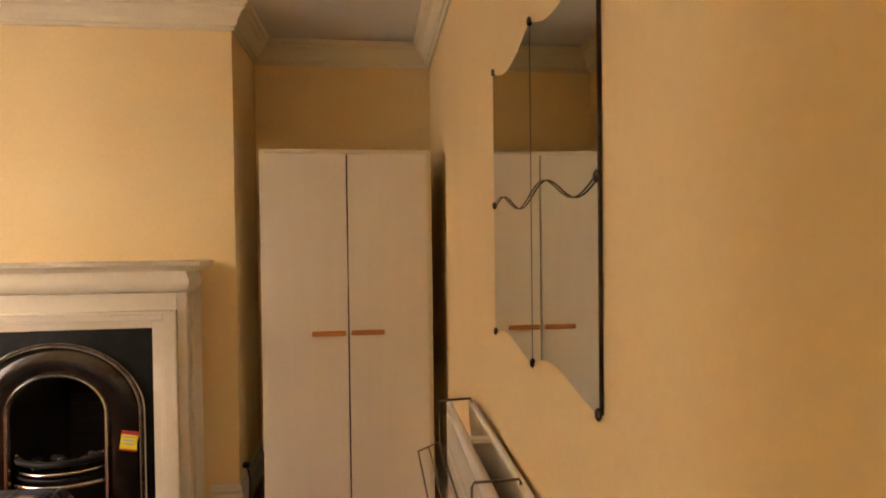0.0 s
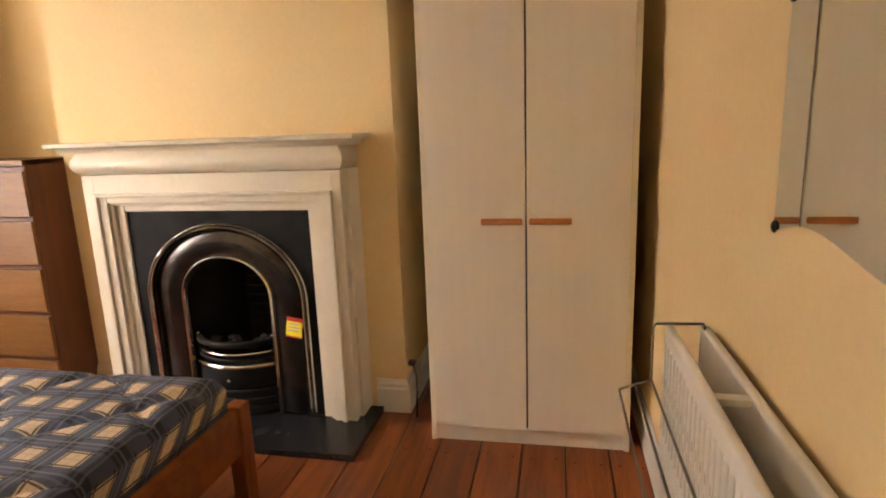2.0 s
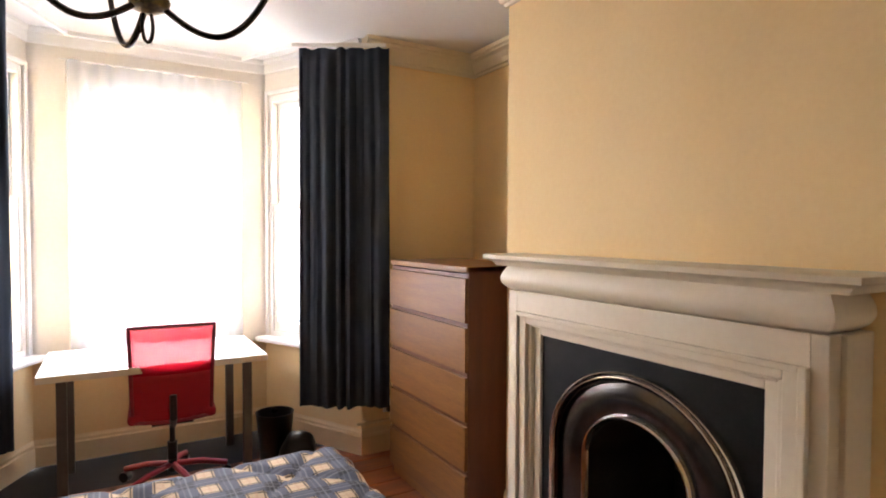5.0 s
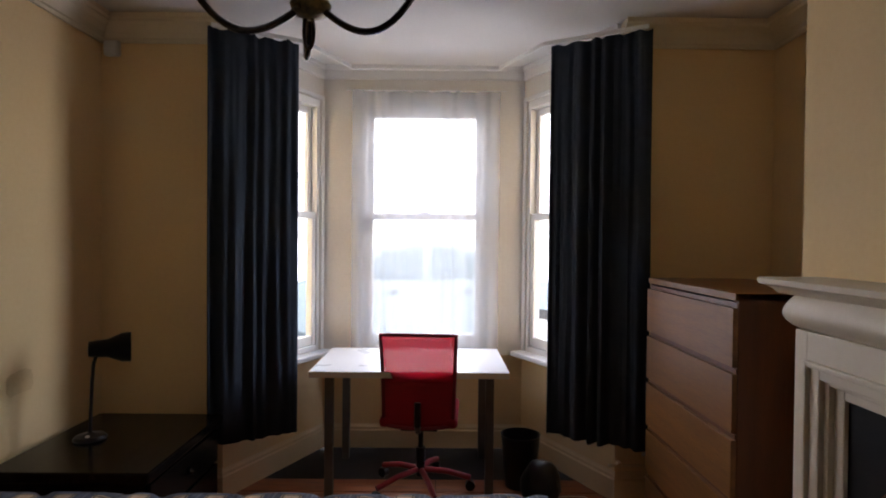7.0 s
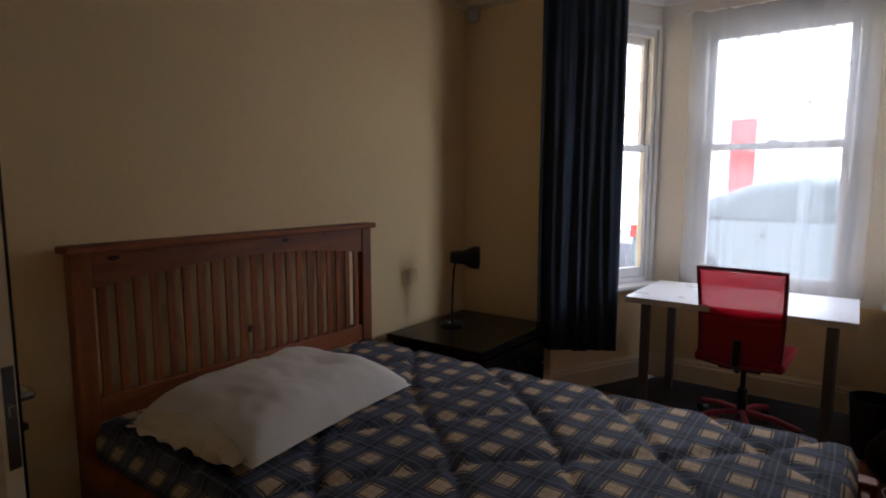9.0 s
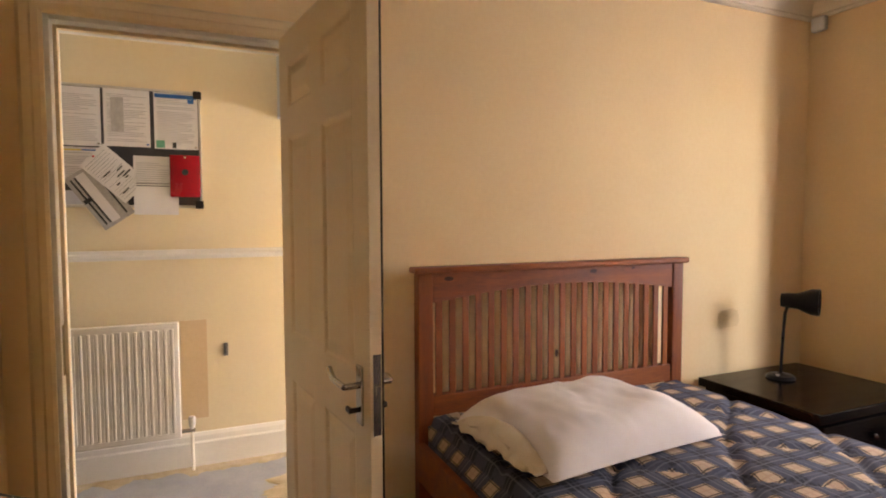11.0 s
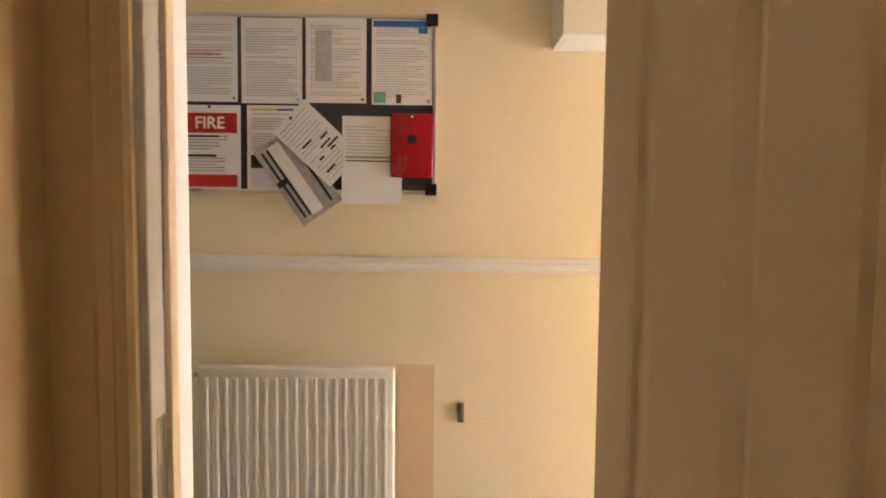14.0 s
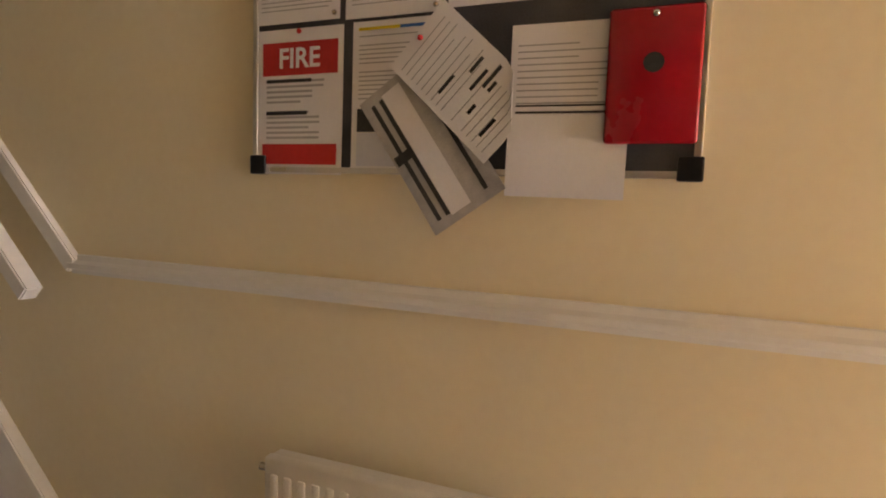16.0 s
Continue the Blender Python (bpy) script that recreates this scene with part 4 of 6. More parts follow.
for z in (0.22, 1.72):
    part("hinge", rod(bmesh.new(), (-0.004, T + 0.004, z - 0.05), (-0.004, T + 0.004, z + 0.05), 0.007), CHROME, door)
DOORTURN = 97.5
door.matrix_basis = pose(-0.016, 1.062, 0.012, 0, 0, DOORTURN)

# light switch
sw = thing("light_switch", "yellowed plastic double light switch on the wall", "light switch")
part("plate", boxed(EAST - 0.010, EAST - 0.0005, 1.140, 1.226, 1.283, 1.369, 0.003), SWITCHCREAM, sw)
for y in (1.172, 1.194):
    part("rocker", boxed(EAST - 0.014, EAST - 0.009, y - 0.006, y + 0.006, 1.311, 1.341, 0.0015), SWITCHCREAM, sw)
for y in (1.153, 1.213):
    part("screw", rod(bmesh.new(), (EAST - 0.0115, y, 1.326), (EAST - 0.009, y, 1.326), 0.0035), CHROME, sw)

# ---- wardrobe ----
ward = thing("wardrobe", "white woodgrain two-door wardrobe with wooden handles", "wardrobe")
W, WH, WD = 0.805, 1.815, 0.54
bm = bmesh.new()
box(bm, 0, 0.018, 0.0, WD, 0, WH, 0.002)
box(bm, W - 0.018, W, 0.0, WD, 0, WH, 0.002)
box(bm, 0.018, W - 0.018, 0.0, WD, WH - 0.018, WH, 0.002)
box(bm, 0.018, W - 0.018, WD - 0.006, WD, 0.0, WH - 0.018)
box(bm, 0.018, W - 0.018, 0.02, WD - 0.006, 0.07, 0.088)
part("carcass", bm, WARDROBE, ward)
part("plinth", boxed(0.018, W - 0.018, 0.006, 0.022, 0.0, 0.07, 0.001), WARDROBE, ward)
bm = bmesh.new()
box(bm, -0.001, 0.019, -0.004, 0.0, 0, WH + 0.001, 0.001)
box(bm, W - 0.019, W + 0.001, -0.004, 0.0, 0, WH + 0.001, 0.001)
box(bm, 0.019, W - 0.019, -0.004, 0.0, WH - 0.016, WH + 0.001, 0.001)
part("edge_strip", bm, WARDTRIM, ward, "cream edge strip")
for k, (a, b) in enumerate(((0.021, W / 2 - 0.0035), (W / 2 + 0.0035, W - 0.021))):
    d = part("door", boxed(a, b, -0.016, 0.001, 0.075, WH - 0.021, 0.002), WARDROBE, ward)
    hx0, hx1 = (W / 2 - 0.170, W / 2 - 0.012) if k == 0 else (W / 2 + 0.012, W / 2 + 0.170)
    part("handle", boxed(hx0, hx1, -0.040, -0.026, 0.933, 0.957, 0.006, 3), HANDLEWOOD, d, "orange wooden bar handle", True)
    for q in (hx0 + 0.03, hx1 - 0.03):
        part("handle_post", rod(bmesh.new(), (q, -0.028, 0.945), (q, -0.015, 0.945), 0.006), HANDLEWOOD, d)
# The shade inside the gap between the doors, put in as a dark strip.
part("door_gap_strip", boxed(W / 2 - 0.010, W / 2 + 0.010, 0.0015, 0.004, 0.075, WH - 0.021), DARKMETAL, ward, "dark strip added for the shade in the door gap")
ward.matrix_basis = pose(-0.022, 3.846, 0.0, 0, 0, 0.5)

# ---- fireplace ----
fp = thing("fire_surround", "white painted moulded timber fire surround", "fireplace surround")
FY = 3.89
OX0, OX1, OZ = -1.432, -0.540, 0.983


def opening_moulding(bm, side, top, y):
    """One step of moulding round the opening: side and top are its (offset, width), y its front face."""
    (so, sw_), (to, tw) = side, top
    box(bm, OX0 - so - sw_, OX0 - so, y, BREAST - 0.001, 0.03, OZ + to + tw, 0.004)
    box(bm, OX1 + so, OX1 + so + sw_, y, BREAST - 0.001, 0.03, OZ + to + tw, 0.004)
    box(bm, OX0 - so, OX1 + so, y, BREAST - 0.001, OZ + to, OZ + to + tw, 0.004)


PX0, PX1 = -1.640, -0.345
for side, top, y in (((0.0, 0.040), (0.0, 0.028), FY + 0.026), ((0.0404, 0.018), (0.0284, 0.012), FY + 0.010), ((0.0588, 0.042), (0.0408, 0.028), FY - 0.004), ((0.1010, 0.022), (0.0692, 0.016), FY - 0.016)):
    bm = bmesh.new()
    opening_moulding(bm, side, top, y)
    part("inner_moulding", bm, MANTELPAINT, fp)
for a, b in ((PX0 + 0.03, OX0 - 0.122), (OX1 + 0.122, PX1 - 0.03)):
    part("pilaster", boxed(a, b, FY + 0.002, BREAST - 0.001, 0.03, OZ + 0.167, 0.003), MANTELPAINT, fp)
part("lintel_board", boxed(OX0 - 0.122, OX1 + 0.122, FY + 0.002, BREAST - 0.001, OZ + 0.085, OZ + 0.167, 0.002), MANTELPAINT, fp)
for a, b in ((PX0 + 0.014, PX0 + 0.030), (PX1 - 0.030, PX1 - 0.014)):
    part("outer_return", boxed(a, b, FY + 0.05, BREAST - 0.001, 0.03, OZ + 0.167, 0.004), MANTELPAINT, fp)
# swelling frieze and shelf, carried round both ends
q = OZ + 0.167
bulge = [(0, q)] + [(0.006 + 0.030 * math.sin(math.pi * (k / 8) ** 0.8) + 0.014 * k / 8, q + 0.098 * k / 8) for k in range(9)] + [(0, q + 0.098)]
path = [(PX0 + 0.042, BREAST - 0.001, 0), (PX0 + 0.042, 3.912, 0), (PX1 - 0.052, 3.912, 0), (PX1 - 0.052, BREAST - 0.001, 0)]
part("frieze", sweep(bmesh.new(), path, bulge), MANTELPAINT, fp, smooth=True)
q2 = q + 0.098
path = [(-1.672, BREAST - 0.001, 0), (-1.672, 3.931, 0), (-0.375, 3.931, 0), (-0.375, BREAST - 0.001, 0)]
shelfp = [(-0.05, q2), (0.035, q2), (0.040, q2 + 0.006), (0.046, q2 + 0.014), (0.062, q2 + 0.024), (0.076, q2 + 0.028), (0.078, q2 + 0.044), (0.072, q2 + 0.048), (-0.05, q2 + 0.048)]
part("mantel_shelf", sweep(bmesh.new(), path, shelfp), MANTELPAINT, fp, smooth=True)
part("shelf_top", boxed(-1.624, -0.423, 3.978, BREAST - 0.001, q2 + 0.020, q2 + 0.0475), MANTELPAINT, fp)

ins = thing("fireplace_insert", "black cast iron arched fireplace with polished bands", "fireplace")
CX, CZ, R2, R1 = -0.972, 0.588, 0.400, 0.206
IY = 3.928


def arch_pts(r, foot, steps=28, wx=1.0):
    pts = [(CX - r * wx, foot)]
    pts += [(CX - r * wx * math.cos(math.pi * k / steps), CZ + r * 0.86 * math.sin(math.pi * k / steps)) for k in range(steps + 1)]
    return pts + [(CX + r * wx, foot)]


# backplate with the arched opening
bm = bmesh.new()
inner = arch_pts(R1, 0.035)
outer = [(OX0 + 0.001, 0.035)]
for k in range(29):
    a = math.pi * k / 28
    ux, uz = -math.cos(a), math.sin(a)
    s = min((OX1 - OX0 - 0.002) / 2 / max(abs(ux), 1e-6), (OZ - 0.002 - CZ) / max(uz, 1e-6))
    outer.append(((OX0 + OX1) / 2 + ux * s, CZ + uz * s))
outer.append((OX1 - 0.001, 0.035))
for cx in (OX0 + 0.001, OX1 - 0.001):
    near = min(range(1, 30), key=lambda k: math.hypot(outer[k][0] - cx, outer[k][1] - OZ + 0.002))
    outer[near] = (cx, OZ - 0.002)
fi = [bm.verts.new((x, IY, z)) for x, z in inner]
fo = [bm.verts.new((x, IY, z)) for x, z in outer]
bi = [bm.verts.new((x, IY + 0.02, z)) for x, z in inner]
for i in range(len(inner) - 1):
    bm.faces.new((fi[i], fi[i + 1], fo[i + 1], fo[i]))
    bm.faces.new((fi[i + 1], fi[i], bi[i], bi[i + 1]))
bmesh.ops.recalc_face_normals(bm, faces=bm.faces)
part("backplate", bm, IRON, ins)


def arch_band(r0, r1, y, swell, mat, name, foot=0.035):
    """A rounded band that follows the arch between two radii."""
    bm = bmesh.new()
    a, b = arch_pts(r0, foot), arch_pts(r1, foot)
    n = 7
    rings = []
    for (x0, z0), (x1, z1) in zip(a, b):
        rings.append([bm.verts.new((x0 + (x1 - x0) * k / n, y - swell * math.sin(math.pi * k / n), z0 + (z1 - z0) * k / n)) for k in range(n + 1)])
    for r, s in zip(rings, rings[1:]):
        for k in range(n):
            bm.faces.new((r[k], r[k + 1], s[k + 1], s[k]))
    bmesh.ops.recalc_face_normals(bm, faces=bm.faces)
    return part(name, bm, mat, ins, smooth=True)


arch_band(R2 - 0.016, R2, IY - 0.001, 0.020, POLISHED, "outer_band")
arch_band(R2 - 0.036, R2 - 0.017, IY - 0.001, 0.026, POLISHED, "outer_band")
arch_band(R2 - 0.050, R2 - 0.037, IY - 0.001, 0.014, DARKMETAL, "outer_band")
arch_band(R1 + 0.026, R2 - 0.051, IY - 0.001, 0.008, DARKMETAL, "arch_panel")
arch_band(R1 - 0.002, R1 + 0.025, IY - 0.001, 0.020, POLISHED, "inner_band")
# firebox
bm = bmesh.new()
arch = arch_pts(R1 + 0.002, 0.035)
fr = [bm.verts.new((x, IY + 0.019, z)) for x, z in arch]
bk = [bm.verts.new((CX + (x - CX) * 0.72, 4.34, z * 0.94 + 0.01)) for x, z in arch]
for i in range(len(arch) - 1):
    bm.faces.new((fr[i], fr[i + 1], bk[i + 1], bk[i]))
bm.faces.new(bk)
bm.faces.new((fr[0], bk[0], bk[-1], fr[-1]))
part("firebox", bm, SOOT, ins)
for k in range(5):
    part("fireback_course", boxed(CX - 0.13, CX + 0.13, 4.30, 4.335, 0.34 + 0.05 * k, 0.385 + 0.05 * k, 0.004), SOOT, ins)
# the bowed grate
def bowed(r, z, y0, depth, thick, mat, name, wide=0.215):
    pts = [(CX - wide + 2 * wide * k / 16, y0 - depth * math.sin(math.pi * k / 16) ** 0.7, z) for k in range(17)]
    part(name, tube(bmesh.new(), pts, thick, 10), mat, ins, smooth=True)


GY = IY + 0.030
for z, th, mat in ((0.376, 0.015, IRON), (0.328, 0.008, POLISHED), (0.302, 0.007, IRON), (0.268, 0.013, POLISHED)):
    bowed(0, z, GY, 0.090, th, mat, "grate_bar", 0.190 if z > 0.3 else 0.204)
for sx in (-0.192, 0.192):
    bm = ball(bmesh.new(), (CX + sx, GY - 0.006, 0.398), 0.011)
    part("grate_knob", bm, POLISHED, ins, smooth=True)
    part("grate_post", rod(bmesh.new(), (CX + sx, GY - 0.004, 0.25), (CX + sx, GY - 0.004, 0.39), 0.007), IRON, ins, smooth=True)
bm = bmesh.new()
rr = random.Random(4)
for k in range(18):
    ball(bm, (CX + rr.uniform(-0.14, 0.14), GY + rr.uniform(-0.05, 0.12), 0.345 + rr.uniform(0, 0.02)), rr.uniform(0.014, 0.026), (1, 0.9, 0.6), 8, 6)
tagged(part("coals", bm, SOOT, ins), kind="stuff")


def bowed_plate(z0, z1, deep, mat, name, wide=0.200):
    """A curved iron plate across the opening, between two heights."""
    bm = bmesh.new()
    rows_ = [[bm.verts.new((CX - wide + 2 * wide * k / 16, GY - deep * math.sin(math.pi * k / 16) ** 0.7 + dy, z)) for k in range(17)] for z, dy in ((z0, 0.012), (z0, 0.0), (z0 + 0.004, -0.004), (z1 - 0.004, -0.004), (z1, 0.0), (z1, 0.012))]
    for r, t_ in zip(rows_, rows_[1:]):
        for k in range(16):
            bm.faces.new((r[k], r[k + 1], t_[k + 1], t_[k]))
    bmesh.ops.recalc_face_normals(bm, faces=bm.faces)
    return part(name, bm, mat, ins, smooth=True)


bowed_plate(0.166, 0.256, 0.082, IRON, "ash_pan_front")
for z0, z1 in ((0.120, 0.150), (0.078, 0.108), (0.036, 0.066)):
    bowed_plate(z0, z1, 0.082, IRON, "ash_pan_louvre")
part("ash_pan_back", boxed(CX - 0.19, CX + 0.19, GY + 0.010, GY + 0.016, 0.032, 0.26), SOOT, ins)
part("ash_pan_knob", ball(bmesh.new(), (CX, GY - 0.096, 0.205), 0.010), POLISHED, ins, smooth=True)
tilt = pose(-0.651, 0, 0.456, 0, 9, 0)
part("warning_sticker", boxed(-0.038, 0.038, IY - 0.0145, IY - 0.0105, -0.042, 0.026, 0.0005), YELLOWPRINT, ins, "yellow warning sticker", at=tilt)
part("sticker_edge", boxed(-0.038, 0.038, IY - 0.0150, IY - 0.0105, 0.027, 0.044, 0.0005), REDPRINT, ins, "red sticker edge", at=tilt)
part("sticker_edge", boxed(-0.038, 0.038, IY - 0.0150, IY - 0.0105, -0.050, -0.043, 0.0005), REDPRINT, ins, at=tilt)
for z in (0.012, -0.004, -0.020):
    part("sticker_text", boxed(-0.028, 0.026, IY - 0.0152, IY - 0.0146, z, z + 0.006), INK, ins, at=tilt)
hearth = thing("hearth", "polished black slate hearth slab on the floor", "hearth")
part("slab", boxed(-1.66, -0.300, 3.625, BREAST - 0.022, 0.001, 0.030, 0.003), SLATE, hearth)
part("slab_under_fire", boxed(OX0 + 0.004, OX1 - 0.004, BREAST - 0.020, 4.33, 0.001, 0.030), SLATE, hearth)

# a gas pipe stub beside the wardrobe
stub = thing("gas_tap", "dark metal gas tap on a pipe by the chimney breast", "pipe")
part("pipe", tube(bmesh.new(), [(-0.135, 4.02, 0.0), (-0.128, 4.02, 0.12), (-0.126, 4.02, 0.20), (-0.140, 4.02, 0.262)], 0.0055), DARKMETAL, stub)
part("tap", boxed(-0.162, -0.128, 4.005, 4.035, 0.255, 0.280, 0.006), BLACK, stub)

# ---- chest of drawers ----
chest = thing("chest_of_drawers", "oak veneer five-drawer chest beside the fireplace", "chest of drawers")
CW, CD, CH = 0.815, 0.46, 1.23
bm = bmesh.new()
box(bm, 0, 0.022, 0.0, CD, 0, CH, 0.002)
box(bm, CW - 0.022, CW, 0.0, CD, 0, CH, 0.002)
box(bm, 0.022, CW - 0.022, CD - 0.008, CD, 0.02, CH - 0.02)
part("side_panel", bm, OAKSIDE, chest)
part("top", boxed(0.0, CW, -0.012, CD, CH - 0.026, CH + 0.0005, 0.003), OAK, chest)
part("rail", boxed(0.022, CW - 0.022, 0.0, 0.02, 0.0, 0.055, 0.002), OAK, chest)
hgt = (CH - 0.03 - 0.060) / 5
for k in range(5):
    z0 = 0.060 + hgt * k
    bm = boxed(0.004, CW - 0.004, -0.018, 0.002, z0 + 0.002, z0 + hgt - 0.022, 0.002)
    d = part("drawer", bm, OAK, chest)
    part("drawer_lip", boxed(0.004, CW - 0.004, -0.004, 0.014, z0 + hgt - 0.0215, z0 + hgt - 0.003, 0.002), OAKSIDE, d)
chest.matrix_basis = pose(-2.675, 3.855, 0.0)

# ---- mirror ----
mir = thing("wall_mirror", "frameless two-panel mirror with scalloped edges", "mirror")
Y0, Y1, YM, MZ0, MZ1 = 1.945, 2.715, 2.325, 1.105, 1.86


def mirror_outline(ya, yb):
    """One panel, from its far edge ya to its near edge yb; both edges swing in between the clips."""
    low, high = [], []
    for k in range(25):
        s = k / 24
        y = ya + (yb - ya) * s
        low.append((y, MZ0 + 0.046 * math.sin(math.pi * s) * (1 - s) ** 0.6 - 0.010 * math.sin(math.pi * s) * s))
        high.append((y, MZ1 - 0.046 * math.sin(math.pi * s) * (1.15 - 0.4 * s)))
    return low + high[::-1]


for ya, yb, nm in ((Y1, YM + 0.0008, "mirror_panel"), (YM - 0.0008, Y0, "mirror_panel")):
    bm = bmesh.new()
    pts = mirror_outline(ya, yb)
    fr = [bm.verts.new((EAST - 0.007, y, z)) for y, z in pts]
    bk = [bm.verts.new((EAST - 0.0015, y, z)) for y, z in pts]
    bm.faces.new(fr)
    bm.faces.new(bk[::-1])
    for i in range(len(pts)):
        bm.faces.new((fr[i], fr[(i + 1) % len(pts)], bk[(i + 1) % len(pts)], bk[i]))
    bmesh.ops.recalc_face_normals(bm, faces=bm.faces)
    part(nm, bm, MIRROR, mir)
part("seam", boxed(EAST - 0.0078, EAST - 0.0069, YM - 0.0016, YM + 0.0016, MZ0 + 0.004, MZ1 - 0.004), WIRE, mir)
part("edge_strip", boxed(EAST - 0.0080, EAST - 0.001, Y0 - 0.0025, Y0 + 0.001, MZ0, MZ1, 0.0005), DARKMETAL, mir, "dark strip along the mirror's near edge")
for y, z in ((Y1 - 0.006, MZ0 + 0.01), (YM, MZ0), (Y0 + 0.004, MZ0), (Y1 - 0.006, MZ1), (Y0 + 0.004, 1.478), (Y0 + 0.004, MZ1), (YM, MZ1), (Y1 - 0.006, 1.478)):
    part("clip", ball(bmesh.new(), (EAST - 0.008, y, z), 0.009, (0.6, 1, 1.2), 12, 8), DARKMETAL, mir, smooth=True)
wave = [(EAST - 0.0105, Y0 + 0.004 + (Y1 - Y0 - 0.012) * k / 60, 1.478 - 0.026 * math.sin(2 * math.pi * 2.0 * k / 60) * (1 - 0.25 * k / 60) - 0.004 * k / 60) for k in range(61)]
part("wave_rod", tube(bmesh.new(), wave, 0.0016, 8), DARKMETAL, mir, "dark metal wave-shaped rod", True)

# ---- radiator under the mirror, with a wire airer hooked on it ----
rad = radiator("radiator", 1.46, 0.60, "white double-panel radiator under the mirror", twin=True)
rad.matrix_basis = pose(EAST - 0.013, 1.58, 0.225, 0, 0, 90)
RX0, RTOP = EAST - 0.115, 0.825


def airer(y, wide, name="radiator_airer"):
    """A bent wire drying rail hooked over the radiator's top."""
    a = thing(name, "bent steel wire airer hooked on the radiator", "clothes airer", "airers on the radiator")
    lo, hi = -wide / 2, wide / 2
    back = EAST - 0.030
    for yy in (lo, hi):
        part("hook", tube(bmesh.new(), [(back, yy, RTOP - 0.05), (back, yy, RTOP + 0.004), (back - 0.004, yy, RTOP + 0.012), (RX0 - 0.022, yy, RTOP + 0.010), (RX0 - 0.028, yy, RTOP), (RX0 - 0.028, yy, RTOP - 0.13), (RX0 - 0.10, yy, RTOP - 0.16)], 0.0032, 8), WIRE, a, smooth=True)
    for k in range(3):
        x, z = RX0 - 0.028 - 0.036 * k, RTOP - 0.13 - 0.015 * k
        part("rail", tube(bmesh.new(), [(x, lo, z), (x, hi, z)], 0.003, 8), WIRE, a, smooth=True)
    a.matrix_basis = pose(0, y, 0)
    return a


airer(2.68, 0.66)
airer(1.83, 0.36)

# ---- bed ----
bed = thing("bed", "red-stained pine double bed with a slatted headboard", "bed")
HX0, HX1, HYB, HY = -1.930, -0.515, 1.085, 1.140
for a, b in ((HX0 + 0.01, HX0 + 0.075), (HX1 - 0.075, HX1 - 0.01)):
    part("head_post", boxed(a, b, HYB, HY, 0.0, 1.105, 0.006), PINEV, bed)
part("cap_rail", boxed(HX0 - 0.008, HX1 + 0.008, HYB - 0.012, HY + 0.022, 1.105, 1.130, 0.008, 3), PINE, bed)
bm = bmesh.new()
nn = 24
top_l, bot_l = [], []
for k in range(nn + 1):
    s = k / nn
    x = HX0 + 0.076 + (HX1 - HX0 - 0.152) * s
    bot_l.append((x, 0.985 + 0.050 * math.sin(math.pi * s)))
    top_l.append((x, 1.104))
plate(bm, bot_l + top_l[::-1], HY - HYB - 0.012)
part("top_rail", bm, PINE, bed, at=pose(0, HYB + 0.006, 0))
part("bottom_rail", boxed(HX0 + 0.076, HX1 - 0.076, HYB + 0.006, HY - 0.006, 0.52, 0.605, 0.004), PINE, bed)
SL = 21
for k in range(SL):
    s = (k + 0.5) / SL
    x = HX0 + 0.076 + (HX1 - HX0 - 0.152) * s
    part("slat", boxed(x - 0.015, x + 0.015, HYB + 0.027, HY - 0.016, 0.60, 0.990 + 0.050 * math.sin(math.pi * s), 0.003), PINEV, bed)
for kx, kz, r in ((HX1 - 0.145, 1.080, 0.013), (HX0 + 0.55, 1.083, 0.013), (HX0 + 0.32, 1.09, 0.007)):
    part("knot", lathe(bmesh.new(), [(r, 0), (r * 0.8, 0.0012)], 12), KNOT, bed, at=pose(kx, HY - 0.0058, kz, 90, 0, 0) @ Matrix.Diagonal((1.6, 0.7, 1, 1)))
part("knot", lathe(bmesh.new(), [(0.012, 0), (0.010, 0.0012)], 12), KNOT, bed, at=pose(-1.19, HY - 0.0157, 0.72, 90, 0, 0) @ Matrix.Diagonal((0.8, 1.5, 1, 1)))
for a, b in ((-1.895, -1.868), (-0.548, -0.520)):
    part("side_rail", boxed(a, b, HY + 0.001, 3.215, 0.27, 0.425, 0.004), PINE, bed)
for a, b in ((-1.905, -1.845), (-0.570, -0.510)):
    part("foot_post", boxed(a, b, 3.216, 3.276, 0.0, 0.435, 0.006), PINEV, bed)
part("foot_rail", boxed(-1.844, -0.571, 3.232, 3.258, 0.25, 0.415, 0.004), PINE, bed)
part("slat_base", boxed(-1.867, -0.549, HY + 0.002, 3.23, 0.30, 0.335), PINE, bed)

mat_ = thing("mattress", "quilted navy check mattress with beige squares", "mattress")
MX0, MX1, MY0, MY1, MZA, MZB = -1.862, -0.556, 1.160, 3.222, 0.337, 0.548
bm = bmesh.new()
NX, NY = 72, 104


def mattress_z(u, v):
    x, y = MX0 + (MX1 - MX0) * u, MY0 + (MY1 - MY0) * v
    z = MZB + 0.012 * math.sin(math.pi * u) * math.sin(math.pi * v)
    for c, sgn in ((0.46, 1), (0.46, -1)):
        ph = ((y + sgn * (x * 0.95 + 0.045 * math.sin(6.0 * y))) / c)
        d = abs(ph - round(ph)) * c
        z -= 0.018 * math.exp(-(d / 0.024) ** 2)
    z += 0.006 * noise.noise(Vector((x * 5, y * 5, 0)))
    e = min(u * (MX1 - MX0), (1 - u) * (MX1 - MX0), v * (MY1 - MY0), (1 - v) * (MY1 - MY0))
    if e < 0.05:
        z -= 0.05 - math.sqrt(max(0.0, 0.05 ** 2 - (0.05 - e) ** 2))
    return z


